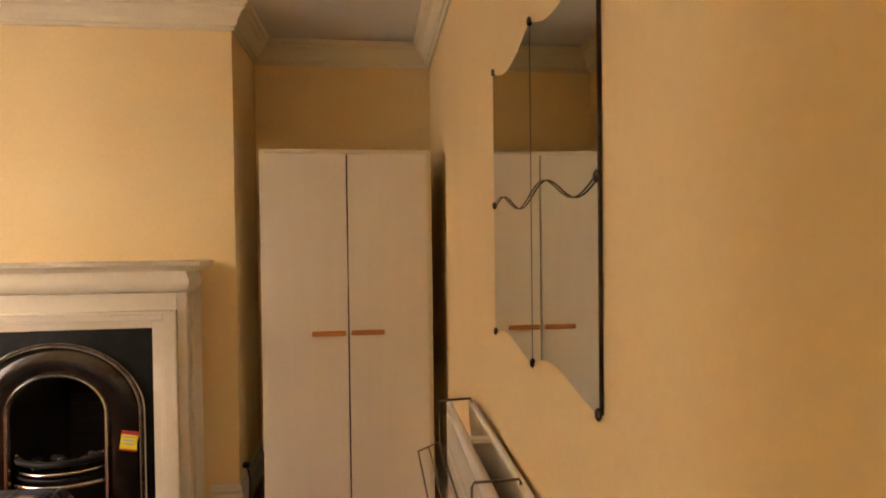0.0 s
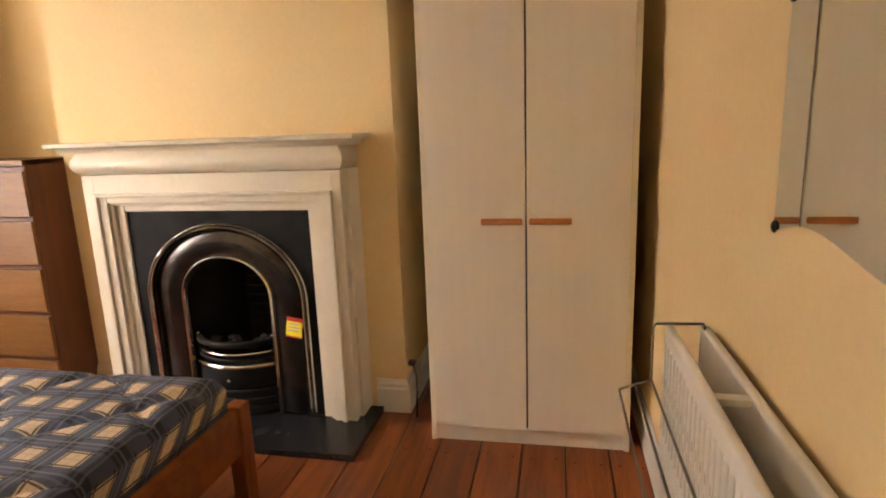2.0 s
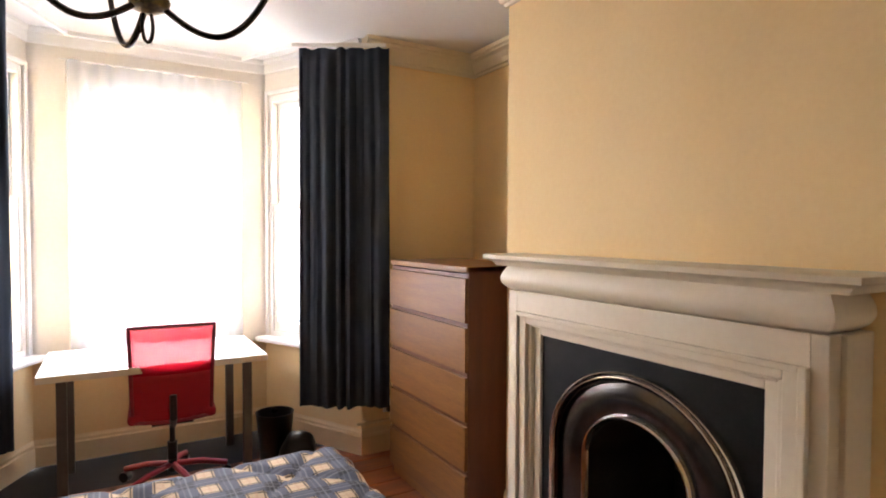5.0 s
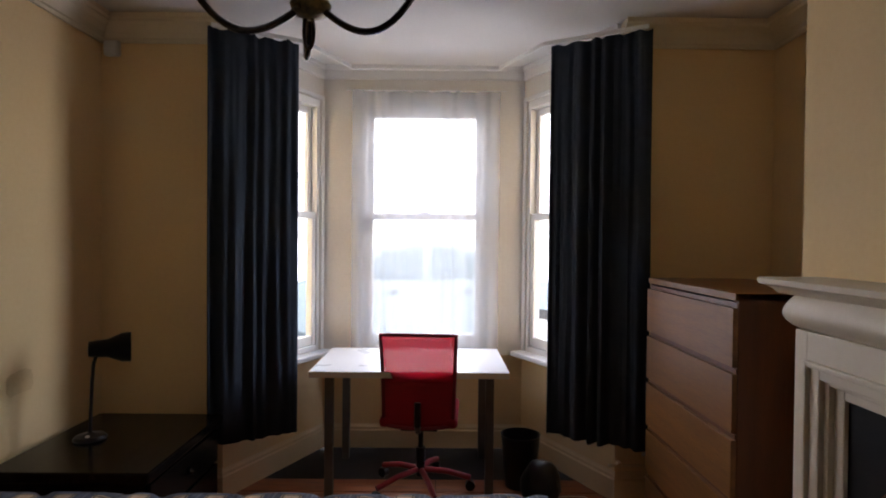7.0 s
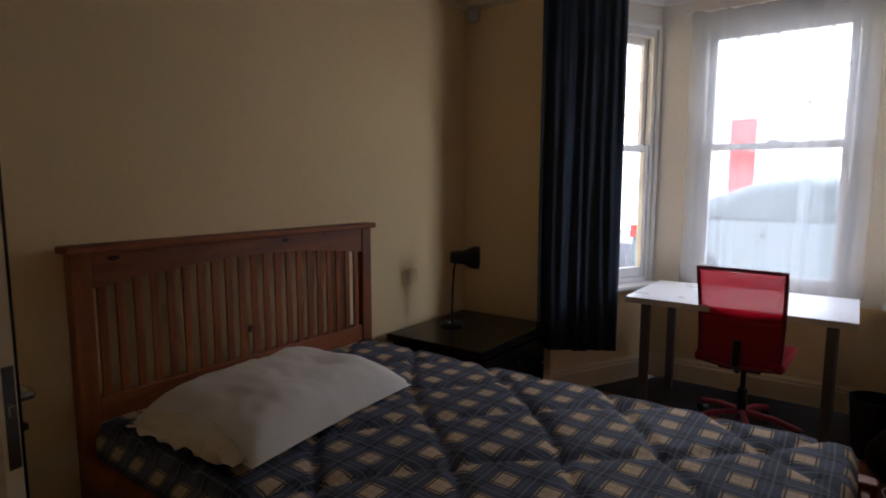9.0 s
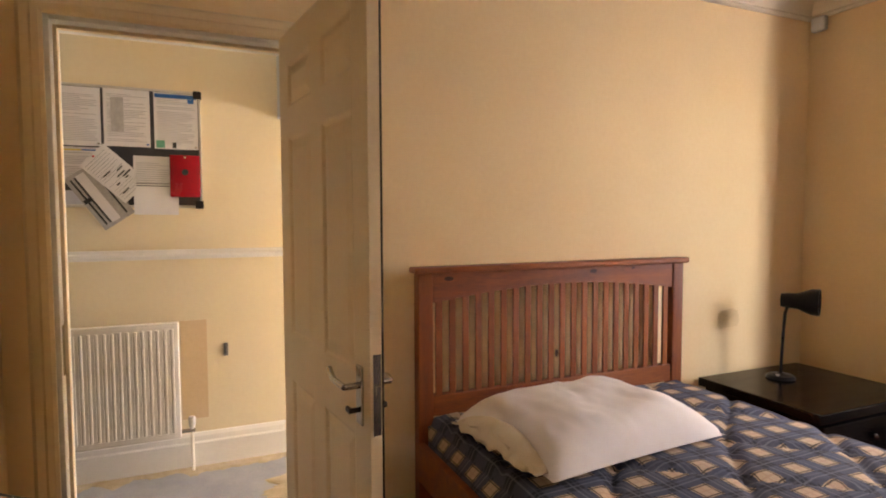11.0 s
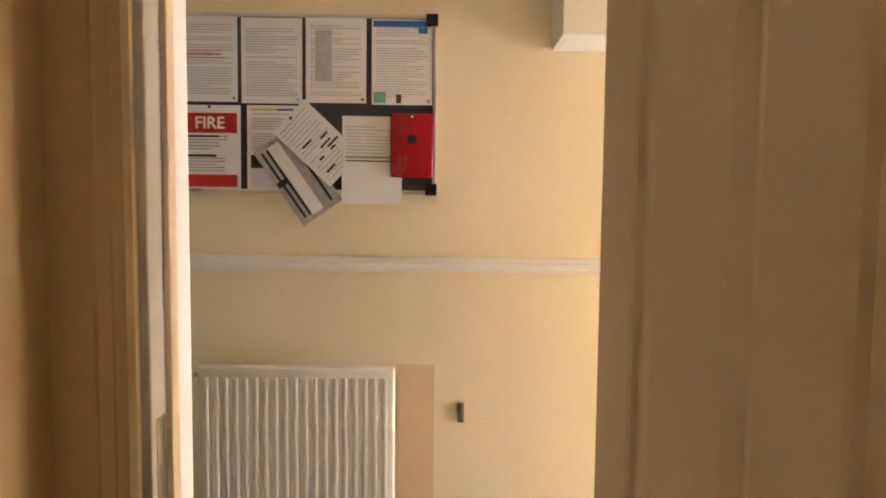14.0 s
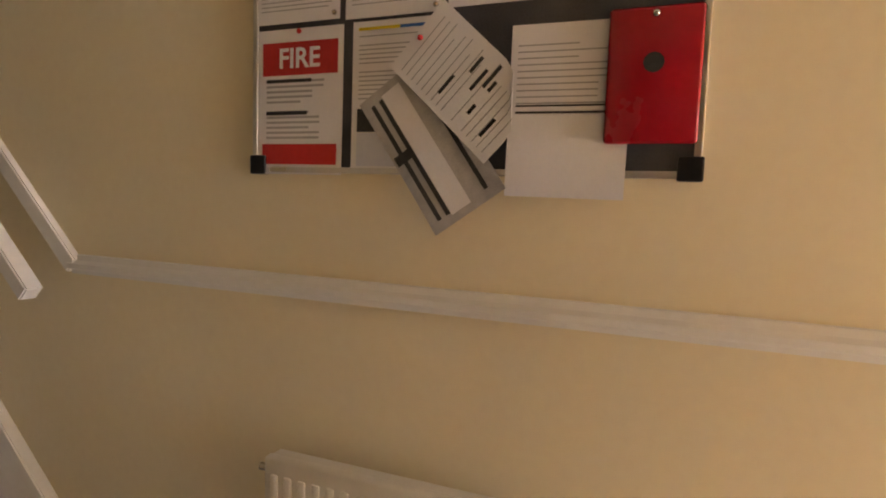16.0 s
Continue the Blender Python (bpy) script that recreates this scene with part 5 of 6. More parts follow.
g = [[bm.verts.new((MX0 + (MX1 - MX0) * i / NX, MY0 + (MY1 - MY0) * j / NY, mattress_z(i / NX, j / NY))) for i in range(NX + 1)] for j in range(NY + 1)]
for j in range(NY):
    for i in range(NX):
        bm.faces.new((g[j][i], g[j][i + 1], g[j + 1][i + 1], g[j + 1][i]))
rim = [g[0][i] for i in range(NX + 1)] + [g[j][NX] for j in range(1, NY + 1)] + [g[NY][i] for i in range(NX - 1, -1, -1)] + [g[j][0] for j in range(NY - 1, 0, -1)]
low = [bm.verts.new((v.co.x, v.co.y, MZA)) for v in rim]
for i in range(len(rim)):
    k = (i + 1) % len(rim)
    bm.faces.new((rim[k], rim[i], low[i], low[k]))
bm.faces.new(low)
bmesh.ops.recalc_face_normals(bm, faces=bm.faces)
part("ticking", bm, CHECK, mat_, smooth=True)
part("piping", tube(bmesh.new(), [(MX0 - 0.002, MY0 - 0.002, 0.36), (MX1 + 0.002, MY0 - 0.002, 0.36), (MX1 + 0.002, MY1 + 0.002, 0.36), (MX0 - 0.002, MY1 + 0.002, 0.36)], 0.006, 8, True), CURTAIN, mat_)


def pillow():
    """A plump pillow with soft corners and a creased case, open at one end."""
    t = thing("pillow", "off-white cotton pillow lying on the bare mattress", "pillow")
    bm = bmesh.new()
    nu, nv = 44, 32
    sheets_ = []
    for top in (1, 0):
        rows_ = []
        for j in range(nv + 1):
            row = []
            for i in range(nu + 1):
                a, b = 2 * i / nu - 1, 2 * j / nv - 1
                x = a * 0.375 * (1 - 0.03 * (1 - b * b))
                y = b * 0.285 * (1 - 0.035 * (1 - a * a))
                full = (max(0.0, 1 - abs(a) ** 4.6) ** 0.55) * (max(0.0, 1 - abs(b) ** 4.2) ** 0.55)
                wr = 0.014 * noise.noise(Vector((x * 9, y * 7, 1.3))) + 0.007 * noise.noise(Vector((x * 24, y * 17, 4.1))) + 0.008 * math.sin(16 * x + 9 * y) * max(0, abs(a) - 0.35)
                z = (0.124 + wr) * full if top else -0.02 * full
                row.append(bm.verts.new((x, y, 0.025 + z)))
            rows_.append(row)
        sheets_.append(rows_)
        for j in range(nv):
            for i in range(nu):
                bm.faces.new((rows_[j][i], rows_[j][i + 1], rows_[j + 1][i + 1], rows_[j + 1][i]))
    bmesh.ops.remove_doubles(bm, verts=bm.verts, dist=0.0006)
    bmesh.ops.recalc_face_normals(bm, faces=bm.faces)
    part("case", bm, LINEN, t, smooth=True)
    bm = bmesh.new()
    m, k = 22, 8
    gg = [[bm.verts.new((0.335 + 0.080 * j / k + 0.004 * math.sin(i * 0.9 + 0.6 * j) + 0.026 * (j / k) * noise.noise(Vector((i * 0.5, j * 0.7, 2))), -0.25 + 0.50 * i / m, 0.020 + 0.062 * (1 - (j / k) ** 2) * math.sin(math.pi * i / m) ** 0.6 + 0.020 * noise.noise(Vector((i * 0.43, j * 0.3, 7))) * j / k + 0.012)) for i in range(m + 1)] for j in range(k + 1)]
    for j in range(k):
        for i in range(m):
            bm.faces.new((gg[j][i], gg[j][i + 1], gg[j + 1][i + 1], gg[j + 1][i]))
    fl = part("case_flap", bm, YELLOWED, t, "yellowed open end of the pillow case", True)
    fl.modifiers.new("thickness", "SOLIDIFY").thickness = 0.003
    return t


pil = pillow()
pil.matrix_basis = pose(-0.985, 1.600, 0.552, 0, 0, 5)

# ---- bedside table and lamp ----
night = thing("bedside_table", "black-brown veneer bedside table in the corner", "bedside table")
NX0, NX1, NY0, NY1, NZ = -2.84, -2.09, 1.085, 1.72, 0.50
part("top", boxed(NX0, NX1, NY0, NY1, NZ - 0.045, NZ, 0.006), BLACKWOOD, night)
part("body", boxed(NX0 + 0.03, NX1 - 0.03, NY0 + 0.02, NY1 - 0.03, 0.08, NZ - 0.046, 0.004), BLACKWOOD, night)
for k in range(2):
    d = part("drawer", boxed(NX0 + 0.04, NX1 - 0.04, NY1 - 0.030, NY1 - 0.012, 0.10 + 0.175 * k, 0.262 + 0.175 * k, 0.004), BLACKWOOD, night)
    part("knob", ball(bmesh.new(), ((NX0 + NX1) / 2, NY1 - 0.002, 0.18 + 0.175 * k), 0.014), DARKMETAL, d, smooth=True)
for x in (NX0 + 0.05, NX1 - 0.05):
    for y in (NY0 + 0.05, NY1 - 0.06):
        part("leg", boxed(x - 0.022, x + 0.022, y - 0.022, y + 0.022, 0.0, 0.081, 0.003), BLACKWOOD, night)
lamp = thing("desk_lamp", "black gooseneck desk lamp on the bedside table", "lamp")
LX, LY = -2.46, 1.27
part("base", lathe(bmesh.new(), [(0.066, 0), (0.068, 0.008), (0.060, 0.018), (0.02, 0.024), (0.010, 0.03)], 28, (LX, LY, NZ)), BLACK, lamp, smooth=True)
part("stem", tube(bmesh.new(), [(LX, LY, NZ + 0.028), (LX - 0.004, LY, NZ + 0.12), (LX - 0.006, LY + 0.004, NZ + 0.24), (LX + 0.004, LY + 0.018, NZ + 0.34), (LX + 0.012, LY + 0.040, NZ + 0.392)], 0.0075, 12), BLACK, lamp, smooth=True)
hd = lathe(bmesh.new(), [(0.016, -0.03), (0.030, -0.028), (0.034, 0.0), (0.036, 0.035), (0.058, 0.085), (0.060, 0.115), (0.056, 0.116), (0.052, 0.09), (0.01, 0.05)], 28)
part("shade", hd, BLACK, lamp, smooth=True, at=pose(LX - 0.002, LY + 0.030, NZ + 0.405, 0, 90, 118) @ Matrix.Diagonal((1.12, 1.12, 1.15, 1)))
part("switch", ball(bmesh.new(), (LX + 0.036, LY + 0.01, NZ + 0.022), 0.010, (1, 1, 0.6)), SOCKETWHITE, lamp, smooth=True)

# brown stain on the wall over the bedside table, with a run below it
bm = bmesh.new()
edge = []
for k in range(40):
    a_ = 2 * math.pi * k / 40
    w_ = 1 + 0.22 * noise.noise(Vector((math.cos(a_) * 2, math.sin(a_) * 2, 3.7))) + 0.10 * noise.noise(Vector((math.cos(a_) * 7, math.sin(a_) * 7, 1.1)))
    c_, s_ = math.cos(a_), math.sin(a_)
    edge.append((0.082 * w_ * abs(c_) ** 0.6 * (1 if c_ > 0 else -1), 0.052 * w_ * abs(s_) ** 0.6 * (1 if s_ > 0 else -1)))
plate(bm, edge, 0.0008)
ws = part("wall_stain", bm, STAIN, at=pose(-2.39, SOUTH + 0.0006, 0.772))
tagged(ws, "brown damp stain on the wall over the bedside table", "wall stain", kind="structure")

# alarm sensor
al = thing("alarm_sensor", "small white motion sensor high on the wall", "sensor")
part("body", boxed(WEST + 0.001, WEST + 0.040, 1.012, 1.060 + 0.03, 2.365, 2.445, 0.010, 3), SOCKETWHITE, al, smooth=True, at=pose(0, 0.03, 0))
part("lens", boxed(WEST + 0.040, WEST + 0.044, 1.05, 1.11, 2.375, 2.405, 0.0015), FRAMEWHITE, al)

# ---- chandelier ----
ch = thing("chandelier", "dark metal chandelier with curling arms", "ceiling light")
HUB = (-1.20, 2.537, 1.925)
part("rod", rod(bmesh.new(), (HUB[0], HUB[1], HUB[2]), (HUB[0], HUB[1], TOP - 0.04), 0.008), DARKMETAL, ch)
part("ceiling_rose", lathe(bmesh.new(), [(0.055, 0.0), (0.050, -0.02), (0.012, -0.045)], 24, (HUB[0], HUB[1], TOP - 0.001)), DARKMETAL, ch, smooth=True)
part("hub", lathe(bmesh.new(), [(0.012, -0.03), (0.040, -0.018), (0.046, 0.0), (0.034, 0.02), (0.014, 0.04)], 24, HUB), material("brass_and_green_hub", (0.05, 0.06, 0.05), (0.35, 0.24, 0.10), 0.3, 20, 100, 0.05, metal=0.8), ch, smooth=True)
for k in (76, -76, 196):
    a = radians(k)
    c, s = math.cos(a), math.sin(a)
    pts = []
    for q in range(19):
        ph = math.pi * q / 18
        rad_, z = 0.026 + 0.275 * (q / 18), HUB[2] - 0.008 - 0.070 * math.sin(ph) ** 0.9 + 0.14 * (q / 18) ** 3.5
        pts.append((HUB[0] + c * rad_, HUB[1] + s * rad_, z))
    arm = part("arm", tube(bmesh.new(), pts, 0.0075, 10), DARKMETAL, ch, smooth=True)
    e = pts[-1]
    part("drip_cup", lathe(bmesh.new(), [(0.012, 0), (0.034, 0.012), (0.036, 0.016), (0.012, 0.018)], 20, e), DARKMETAL, arm, smooth=True)
    part("candle_tube", rod(bmesh.new(), (e[0], e[1], e[2] + 0.016), (e[0], e[1], e[2] + 0.09), 0.012, 14), SOCKETWHITE, arm, smooth=True)

loop_ = [(HUB[0], HUB[1] - 0.004 + 0.011 * math.cos(q), HUB[2] - 0.058 + 0.038 * math.sin(q)) for q in (2 * math.pi * k / 20 for k in range(20))]
part("hanging_loop", tube(bmesh.new(), loop_, 0.0042, 8, True), DARKMETAL, ch, "dark metal loop hanging below the hub", True)

# ---- curtains ----


def curtain(name, label, p0, p1, z0, z1, folds, depth, mat, seed, flare=0.0, thick=0.004, category="curtain"):
    """A gathered curtain between two points of its rail."""
    t = thing(name, label, category)
    rg = random.Random(seed)
    p0, p1 = Vector((*p0, 0)), Vector((*p1, 0))
    d = p1 - p0
    nrm = Vector((d.y, -d.x, 0)).normalized()
    ph = [rg.uniform(-0.5, 0.5) for _ in range(folds * 2 + 3)]
    am = [rg.uniform(0.55, 1.15) for _ in range(folds * 2 + 3)]
    bm = bmesh.new()
    nu, nv = folds * 12, 26
    rows_ = []
    for j in range(nv + 1):
        v = j / nv
        row = []
        for i in range(nu + 1):
            u = i / nu
            cell = u * folds
            k = int(cell)
            drift = 0.35 * (1 - v) * math.sin(1.7 * ph[k % len(ph)] + 3 * u)
            swing = cell + 0.45 * math.sin(2.1 * cell + 6 * ph[3]) + drift * 0.4
            wv = math.sin(2 * math.pi * swing) * (0.75 + 0.35 * math.sin(1.3 * cell + 5 * ph[4])) * (0.5 + 0.5 * (1 - v)) + 0.22 * math.sin(2 * math.pi * (1.7 * cell + ph[2])) * (0.3 + 0.7 * (1 - v)) + 0.5 * noise.noise(Vector((3.2 * cell, 2.5 * v, seed)))
            spread = 1 + flare * (1 - v) ** 1.5 * (0.4 + 0.6 * math.sin(v * 3))
            p = p0 + d * (0.5 + (u - 0.5) * spread) + nrm * depth * wv
            z = z0 + (z1 - z0) * v + (0.006 * math.sin(9 * u + ph[1]) if j == 0 else 0) + (0.008 * math.sin(2 * math.pi * cell) if j == nv else 0)
            row.append(bm.verts.new((p.x, p.y, z)))
        rows_.append(row)
    for j in range(nv):
        for i in range(nu):
            bm.faces.new((rows_[j][i], rows_[j][i + 1], rows_[j + 1][i + 1], rows_[j + 1][i]))
    bmesh.ops.recalc_face_normals(bm, faces=bm.faces)
    c = part("cloth", bm, mat, t, smooth=True)
    if thick:
        c.modifiers.new("thickness", "SOLIDIFY").thickness = thick
    return t


curtain("curtain", "long navy curtain gathered at the bay", (-2.86, 1.625), (-3.11, 2.035), 0.32, 2.490, 5, 0.028, CURTAIN, 3, 0.02)
curtain("curtain", "long navy curtain gathered at the bay", (-3.11, 3.440), (-2.82, 3.900), 0.32, 2.490, 5, 0.030, CURTAIN, 8, 0.02)
net = curtain("net_curtain", "sheer white net curtain over the middle window", (-3.70, 2.24), (-3.70, 3.22), 0.675, 2.39, 7, 0.014, NET, 5, 0.0, 0.0, "net curtain")
wire_ = thing("curtain_wire", "thin white rail that holds the net curtain", "curtain rail")
part("rail", rod(bmesh.new(), (-3.70, 2.20, 2.392), (-3.70, 3.26, 2.392), 0.005), FRAMEWHITE, wire_)
track = thing("curtain_track", "white curtain track bent round the bay", "curtain rail")
part("track", sweep(bmesh.new(), [(-2.87, 1.64, 2.492), (-3.11, 2.06, 2.492), (-3.56, 2.25, 2.492), (-3.56, 3.20, 2.492), (-3.11, 3.40, 2.492), (-2.83, 3.885, 2.492)], [(-0.008, 0), (0.008, 0), (0.008, 0.022), (-0.008, 0.022)]), FRAMEWHITE, track)

# ---- desk, chair and the things by the bay ----
desk = thing("desk", "white-topped desk with cream edges under the window", "desk")
DX0, DX1, DY0, DY1, DZ = -3.61, -2.935, 2.135, 3.205, 0.700
part("top", boxed(DX0, DX1, DY0, DY1, DZ - 0.003, DZ, 0.001), DESKTOP, desk)
part("board", boxed(DX0, DX1, DY0, DY1, DZ - 0.034, DZ - 0.0035, 0.002), WARDTRIM, desk, "cream desk edge")
for x in (DX0 + 0.05, DX1 - 0.06):
    for y in (DY0 + 0.10, DY1 - 0.10):
        part("leg", boxed(x - 0.022, x + 0.022, y - 0.022, y + 0.022, 0.0, DZ - 0.035, 0.003), material("grey_painted_leg", (0.10, 0.09, 0.08), (0.15, 0.13, 0.12), 0.5), desk)

chair = thing("office_chair", "red mesh swivel chair facing the desk", "chair")
# local frame: the sitter looks along -x, the back is at x = 0.19
bm = bmesh.new()
NB = 14


def back_at(u, v):
    wid = 0.20 * (0.93 + 0.07 * v)
    return (0.17 + 0.035 * (2 * u - 1) ** 2 * -1 + 0.05 * v - 0.03 * math.sin(math.pi * v), (2 * u - 1) * wid, 0.415 + 0.49 * v + 0.012 * (1 - (2 * u - 1) ** 2) * (v - 0.5))


def back_piece(v0, v1, mat, name, thick):
    bm = bmesh.new()
    gg = [[bm.verts.new(back_at(i / NB, v0 + (v1 - v0) * j / 10)) for i in range(NB + 1)] for j in range(11)]
    for j in range(10):
        for i in range(NB):
            bm.faces.new((gg[j][i], gg[j][i + 1], gg[j + 1][i + 1], gg[j + 1][i]))
    ob = part(name, bm, mat, chair, smooth=True)
    ob.modifiers.new("thickness", "SOLIDIFY").thickness = thick


back_piece(0.48, 1.0, REDMESH, "mesh_back", 0.0015)
back_piece(0.0, 0.485, REDCLOTH, "padded_back", 0.022)
rimp = [back_at(i / 12, 1.0) for i in range(13)] + [back_at(1.0, 1 - j / 12) for j in range(1, 13)] + [back_at(1 - i / 12, 0.0) for i in range(1, 13)] + [back_at(0.0, j / 12) for j in range(1, 12)]
part("back_frame", tube(bmesh.new(), rimp, 0.010, 8, True), REDPLASTIC, chair, "dark red back frame", True)
part("seat", boxed(-0.29, 0.15, -0.21, 0.21, 0.40, 0.455, 0.022, 4), REDCLOTH, chair, smooth=True)
part("back_bracket", tube(bmesh.new(), [(0.0, 0, 0.385), (0.14, 0, 0.385), (0.20, 0, 0.43), (0.185, 0, 0.55)], 0.018, 8), BLACK, chair)
part("seat_plate", boxed(-0.12, 0.10, -0.10, 0.10, 0.370, 0.401, 0.004), BLACK, chair)
part("gas_lift", rod(rod(bmesh.new(), (-0.03, 0, 0.20), (-0.03, 0, 0.372), 0.014, 16), (-0.03, 0, 0.08), (-0.03, 0, 0.24), 0.025, 16), BLACK, chair, smooth=True)
for k in range(5):
    a = radians(20 + 72 * k)
    c, s = math.cos(a), math.sin(a)
    leg = part("base_leg", tube(bmesh.new(), [(-0.03 + 0.02 * c, 0.02 * s, 0.115), (-0.03 + 0.15 * c, 0.15 * s, 0.105), (-0.03 + 0.28 * c, 0.28 * s, 0.070)], 0.016, 10), REDPLASTIC, chair, "dark red base leg", True)
    part("castor", rod(bmesh.new(), (-0.03 + 0.28 * c - 0.018 * s, 0.28 * s + 0.018 * c, 0.027), (-0.03 + 0.28 * c + 0.018 * s, 0.28 * s - 0.018 * c, 0.027), 0.027, 16), BLACK, leg, smooth=True)
chair.matrix_basis = pose(-3.075, 2.728, 0.0, 0, 0, -3)

bin_ = thing("waste_bin", "dark plastic waste bin beside the desk", "bin")
part("bucket", lathe(bmesh.new(), [(0.085, 0.0), (0.110, 0.29), (0.114, 0.295), (0.108, 0.295), (0.082, 0.012), (0.01, 0.01)], 28), BLACK, bin_, smooth=True)
bin_.matrix_basis = pose(-3.17, 3.30, 0.0)
bag = thing("black_bag", "black bag slumped on the floorboards", "bag")
bm = ball(bmesh.new(), (0, 0, 0.115), 0.13, (0.75, 0.85, 0.92), 24, 16)
for v in bm.verts:
    v.co += 0.018 * Vector((noise.noise(v.co * 14), noise.noise(v.co * 14 + Vector((5, 0, 0))), noise.noise(v.co * 14 + Vector((0, 7, 0)))))
    v.co.z = max(0.0, v.co.z)
part("sack", bm, BLACK, bag, smooth=True)
bag.matrix_basis = pose(-2.93, 3.38, 0.0)
cab = thing("loose_cable", "pale tangled cable lying on the floorboards", "cable")
rg = random.Random(9)
pts = []
for k in range(70):
    a = k * 0.42
    r = 0.10 + 0.05 * math.sin(k * 0.31) + rg.uniform(-0.01, 0.01)
    pts.append((-2.78 + r * math.cos(a) + 0.0012 * k, 3.50 + r * 1.1 * math.sin(a), 0.006 + 0.05 * abs(math.sin(k * 0.23)) * (k % 9 > 3)))
part("wire", tube(bmesh.new(), pts, 0.0035, 6), SOCKETWHITE, cab, smooth=True)
ds = thing("double_socket", "white double socket low on the wall", "socket")
part("plate", boxed(WEST + 0.0005, WEST + 0.011, 3.93, 4.075, 0.245, 0.33, 0.003), SOCKETWHITE, ds)
for y in (3.965, 4.04):
    part("switch", boxed(WEST + 0.010, WEST + 0.015, y - 0.008, y + 0.008, 0.295, 0.318, 0.001), SOCKETWHITE, ds)
plug = thing("plug", "black plug pushed in the double socket", "plug")
part("body", boxed(WEST + 0.0155, WEST + 0.055, 3.945, 3.99, 0.255, 0.292, 0.006), BLACK, plug)
pp = thing("heating_pipe", "painted heating pipe along the wall under the curtain", "pipe")
part("pipe", tube(bmesh.new(), [(-2.945, 3.74, 0.205), (-2.945, 4.05, 0.205), (-2.945, 4.58, 0.205)], 0.0095), CREAMPAINT, pp, smooth=True)
part("riser", tube(bmesh.new(), [(-2.945, 3.985, 0.205), (-2.945, 3.985, 0.6), (-2.945, 3.985, 1.15)], 0.0095), CREAMPAINT, pp, smooth=True)
for y in (3.80, 4.12):
    part("clip", boxed(WEST + 0.001, -2.936, y - 0.012, y + 0.012, 0.190, 0.220, 0.003), CREAMPAINT, pp)

# ---- outside ----
structure("ground", boxed(-400, -3.95, -300, 300, -0.5, -0.10), PAVING, "pale paving in front of the house")
structure("road", boxed(-13.2, -7.0, -300, 300, -0.30, -0.095), ASPHALT, "grey asphalt road")
structure("kerb", boxed(-7.0, -6.86, -60, 60, -0.3, 0.0, 0.01), PAVING, "concrete kerb")
structure("pavement", boxed(-6.86, -4.9, -60, 60, -0.3, -0.01), PAVING, "paved footway")
structure("front_wall", boxed(-4.95, -4.75, -20, 20, -0.3, 0.25, 0.01), RENDERW, "low white garden wall")


def car(x, y, turn, paint, label):
    """A small hatchback: it points along its own y."""
    c = thing("car", label, "car")
    prof = [(-2.05, 0.30), (-2.08, 0.62), (-2.0, 0.88), (-1.72, 0.98), (-1.15, 1.24), (-0.70, 1.42), (-0.20, 1.51), (0.25, 1.48), (0.80, 1.28), (1.15, 1.02), (1.75, 0.86), (2.02, 0.68), (2.06, 0.35), (1.7, 0.22), (-1.7, 0.22)]
    bm = bmesh.new()
    ring_l, ring_r = [], []
    for yy, z in prof:
        inset = 0.16 * max(0, (z - 0.9) / 0.6) + 0.03
        ring_l.append(bm.verts.new((-0.87 + inset, yy, z)))
        ring_r.append(bm.verts.new((0.87 - inset, yy, z)))
    bm.faces.new(ring_l)
    bm.faces.new(ring_r[::-1])
    for i in range(len(prof)):
        k = (i + 1) % len(prof)
        bm.faces.new((ring_l[i], ring_l[k], ring_r[k], ring_r[i]))
    bmesh.ops.recalc_face_normals(bm, faces=bm.faces)
    bmesh.ops.bevel(bm, geom=bm.edges[:], offset=0.05, segments=2, affect="EDGES")
    body = part("body", bm, paint, c, smooth=True)
    for a, b, c1, d in (((-1.22, 1.02), (-0.70, 1.33), (-0.22, 1.41), (-0.22, 1.00)), ((-0.12, 1.00), (-0.12, 1.42), (0.24, 1.39), (0.86, 1.02))):
        for sx in (-1, 1):
            bm = bmesh.new()
            vs = []
            for yy, z in (a, b, c1, d):
                inset = 0.16 * max(0, (z - 0.9) / 0.6) + 0.03
                vs.append(bm.verts.new((sx * (0.872 - inset), yy, z)))
            f1 = bm.faces.new(vs)
            ex = bmesh.ops.extrude_face_region(bm, geom=[f1])
            bmesh.ops.translate(bm, verts=[v for v in ex["geom"] if isinstance(v, bmesh.types.BMVert)], vec=(-sx * 0.02, 0, 0))
            bmesh.ops.recalc_face_normals(bm, faces=bm.faces)
            part("side_window", bm, CARGLASS, c)
    for sx in (-0.80, 0.80):
        for yy in (-1.28, 1.30):
            w = part("wheel", rod(bmesh.new(), (sx - 0.09, yy, 0.31), (sx + 0.09, yy, 0.31), 0.31, 24), RUBBER, c, smooth=True)
            part("rim", rod(bmesh.new(), (sx - 0.096, yy, 0.31), (sx + 0.096, yy, 0.31), 0.19, 20), ALU, w)
    for yy in (-0.65, 0.30):
        part("door_handle", boxed(0.855, 0.885, yy, yy + 0.14, 0.86, 0.89, 0.005), paint, c)
    part("rear_light", boxed(0.62, 0.82, -2.09, -2.02, 0.72, 0.88, 0.01), REDDOOR, c)
    part("headlight", boxed(0.55, 0.80, 1.86, 2.02, 0.66, 0.78, 0.02), GLASS, c)
    c.matrix_basis = pose(x, y, -0.095, 0, 0, turn)
    return c


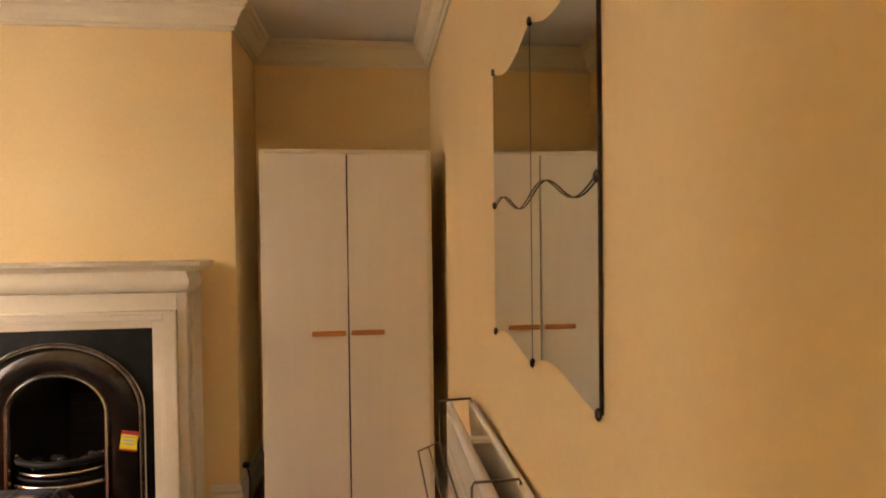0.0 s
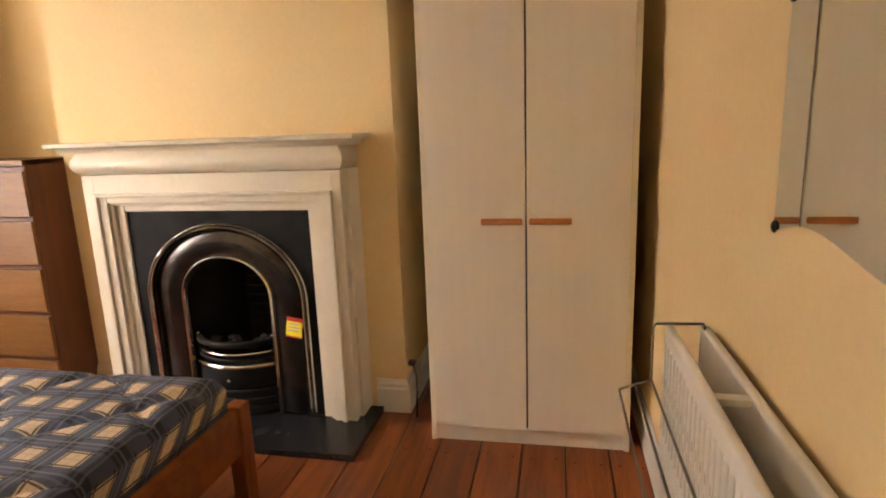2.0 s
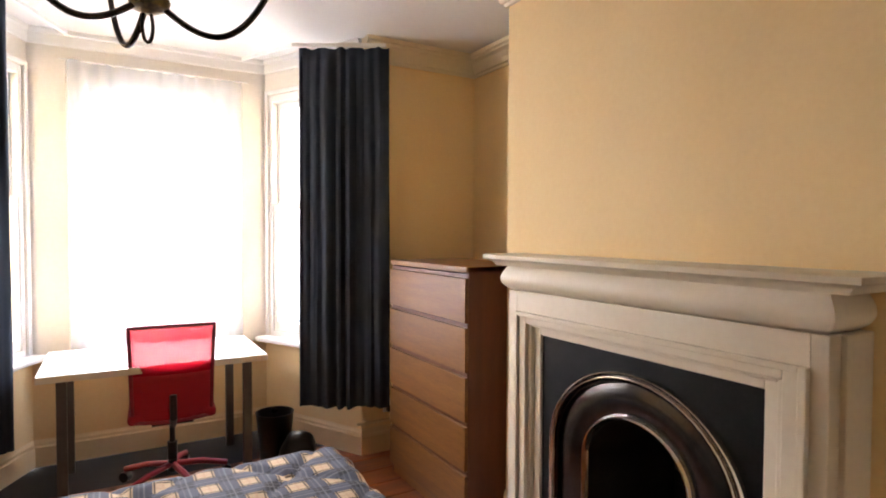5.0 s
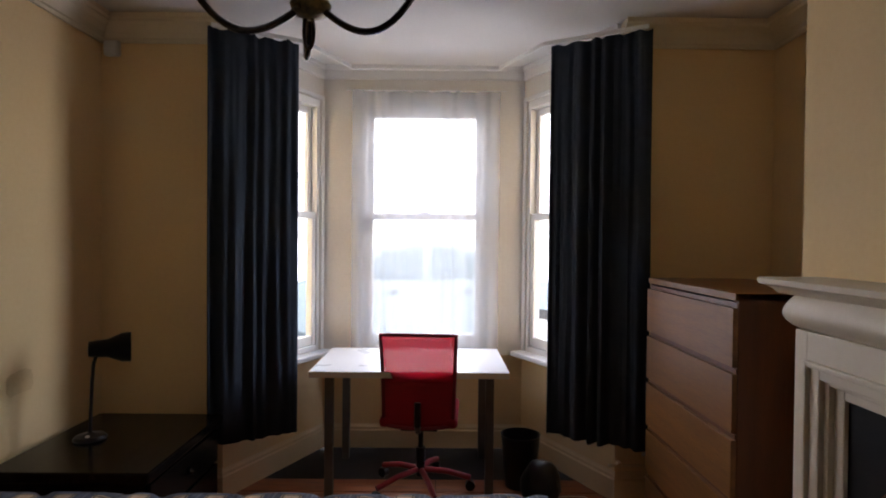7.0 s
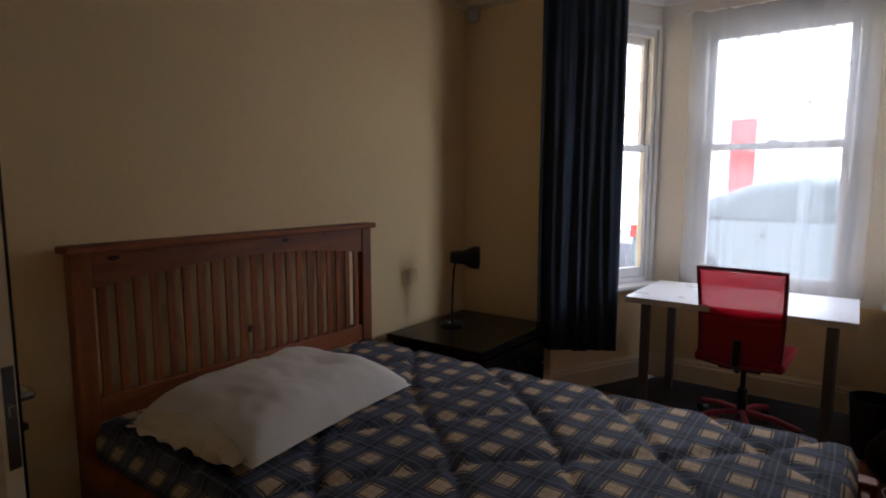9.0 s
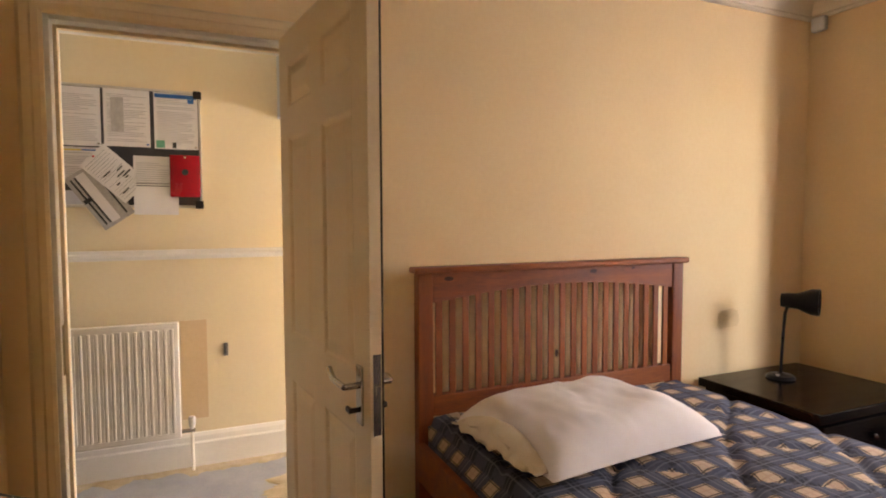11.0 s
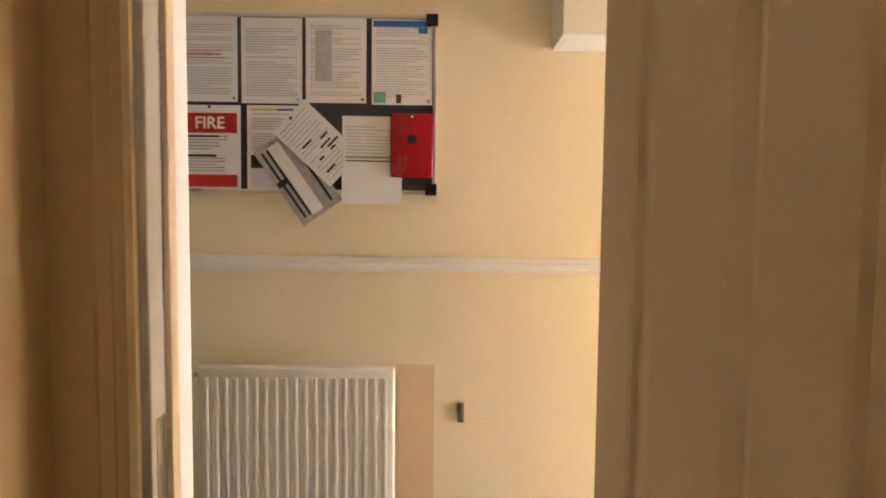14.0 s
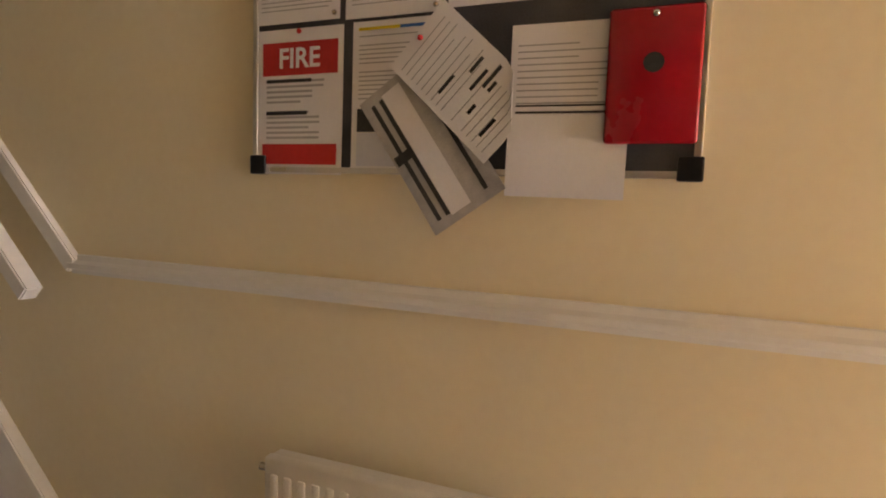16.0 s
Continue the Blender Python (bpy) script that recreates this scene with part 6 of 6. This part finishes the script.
car(-8.1, 2.82, 0, CARPAINT, "silver hatchback parked at the kerb")
car(-8.1, -2.6, 0, material("white_car_paint", (0.70, 0.71, 0.72), (0.78, 0.79, 0.80), 0.3, coat=0.8), "white hatchback parked at the kerb")
car(-8.15, 6.9, 180, material("dark_car_paint", (0.03, 0.035, 0.04), (0.05, 0.055, 0.06), 0.3, coat=0.8), "dark hatchback parked at the kerb")


PALEGLASS = material("curtained_window_glass", (0.62, 0.63, 0.64), (0.72, 0.72, 0.72), 0.2)


def house(y, door_mat, label):
    """A two-storey terraced house front with sash windows and a painted door."""
    h = thing("terraced_house", label, "house", "houses across the street")
    bm = wall_mesh(5.0, 0.3, 6.2, [(0.57, 1.23, 0.0, 2.25), (2.3, 4.2, 0.75, 2.55), (0.6, 1.6, 3.5, 5.1), (2.7, 3.8, 3.5, 5.1)], -1.2)
    part("wall", bm, RENDERW, h)
    bm = bmesh.new()
    vs = [bm.verts.new(p) for p in ((0, -0.25, 6.15), (5, -0.25, 6.15), (5, 3.5, 8.4), (0, 3.5, 8.4), (0, -0.25, 6.3), (5, -0.25, 6.3), (5, 3.5, 8.55), (0, 3.5, 8.55))]
    for f_ in ((0, 1, 2, 3), (4, 5, 6, 7), (0, 1, 5, 4), (1, 2, 6, 5), (2, 3, 7, 6), (3, 0, 4, 7)):
        bm.faces.new([vs[i] for i in f_])
    bmesh.ops.recalc_face_normals(bm, faces=bm.faces)
    part("roof", bm, SLATEROOF, h)
    part("door", boxed(0.60, 1.20, 0.10, 0.15, 0.0, 2.2, 0.005), door_mat, h)
    for a, b, c, d in ((2.3, 4.2, 0.75, 2.55), (0.6, 1.6, 3.5, 5.1), (2.7, 3.8, 3.5, 5.1)):
        w = part("window", boxed(a, b, 0.14, 0.16, c, d), PALEGLASS, h)
        bm = bmesh.new()
        for e, f_, g2, k2 in ((a, a + 0.07, c, d), (b - 0.07, b, c, d), (a, b, d - 0.07, d), (a, b, c, c + 0.07), (a, b, (c + d) / 2 - 0.03, (c + d) / 2 + 0.03), ((a + b) / 2 - 0.03, (a + b) / 2 + 0.03, c, d)):
            box(bm, e, f_, 0.10, 0.139, g2, k2)
        part("window_frame", bm, FRAMEWHITE, w)
        part("sill", boxed(a - 0.08, b + 0.08, -0.06, 0.14, c - 0.10, c, 0.005), RENDERW, w)
    h.matrix_basis = pose(-17.0, y, 0.85, 0, 0, 90)
    return h


WHITEDOOR = material("blue_grey_door_paint", (0.25, 0.30, 0.36), (0.30, 0.35, 0.42), 0.4)
for k, y in enumerate((-20.4, -15.4, -10.4, -5.4, -0.4, 4.6, 9.6, 14.6, 19.6)):
    house(y, REDDOOR if k == 4 else WHITEDOOR, "pale rendered terraced house with a red door" if k == 4 else "pale rendered terraced house across the street")

# ---- floorboards ----
floor = tagged(new("floor"), "red-brown stained pine floorboards with dark gaps", "floor", kind="structure")
rg = random.Random(21)
PW = 0.1715
meshes = {}


def board_mesh(w, ln):
    key = (round(w, 3), round(ln, 2))
    if key not in meshes:
        bm = bmesh.new()
        box(bm, -w / 2, w / 2, -ln / 2, ln / 2, -0.02, 0.0)
        top = [e for e in bm.edges if all(v.co.z > -0.001 for v in e.verts)]
        bmesh.ops.bevel(bm, geom=top, offset=0.0025, segments=1, affect="EDGES")
        me = bpy.data.meshes.new("plank")
        bm.to_mesh(me)
        bm.free()
        me.materials.append(PLANK)
        meshes[key] = me
    return meshes[key]


x = EAST - 0.155 - PW * 23
nails = bmesh.new()
while x < EAST:
    a, b = max(x, -3.78), min(x + PW, EAST - 0.001)
    lo, hi = SOUTH - 0.145, NORTH - 0.001
    if b <= WEST:
        s = (WEST - (a + b) / 2) / (WEST - BAY[1][0])
        lo, hi = BAY[0][1] + s * (BAY[1][1] - BAY[0][1]) - 0.06, BAY[3][1] - s * (BAY[3][1] - BAY[2][1]) + 0.06
    elif not (D0 < b and a < D1):
        lo = SOUTH + 0.001
    joint = [lo] + ([rg.uniform(lo + 0.8, hi - 0.8)] if rg.random() < 0.6 else []) + [hi]
    for c, d in zip(joint, joint[1:]):
        ob = new("plank", board_mesh(b - a - 0.005, d - c - 0.003))
        ob.parent = floor
        ob.matrix_basis = pose((a + b) / 2, (c + d) / 2, rg.uniform(-0.0015, 0.0))
    for y in (1.35, 1.75, 2.15, 2.55, 2.95, 3.35, 3.75):
        if a > -0.4:
            for q in (a + 0.035, b - 0.035):
                bmesh.ops.create_cone(nails, cap_ends=True, segments=6, radius1=0.004, radius2=0.004, depth=0.001, matrix=pose(q, y + rg.uniform(-0.012, 0.012), 0.0008))
    x += PW
part("nail_heads", nails, GAP, floor)
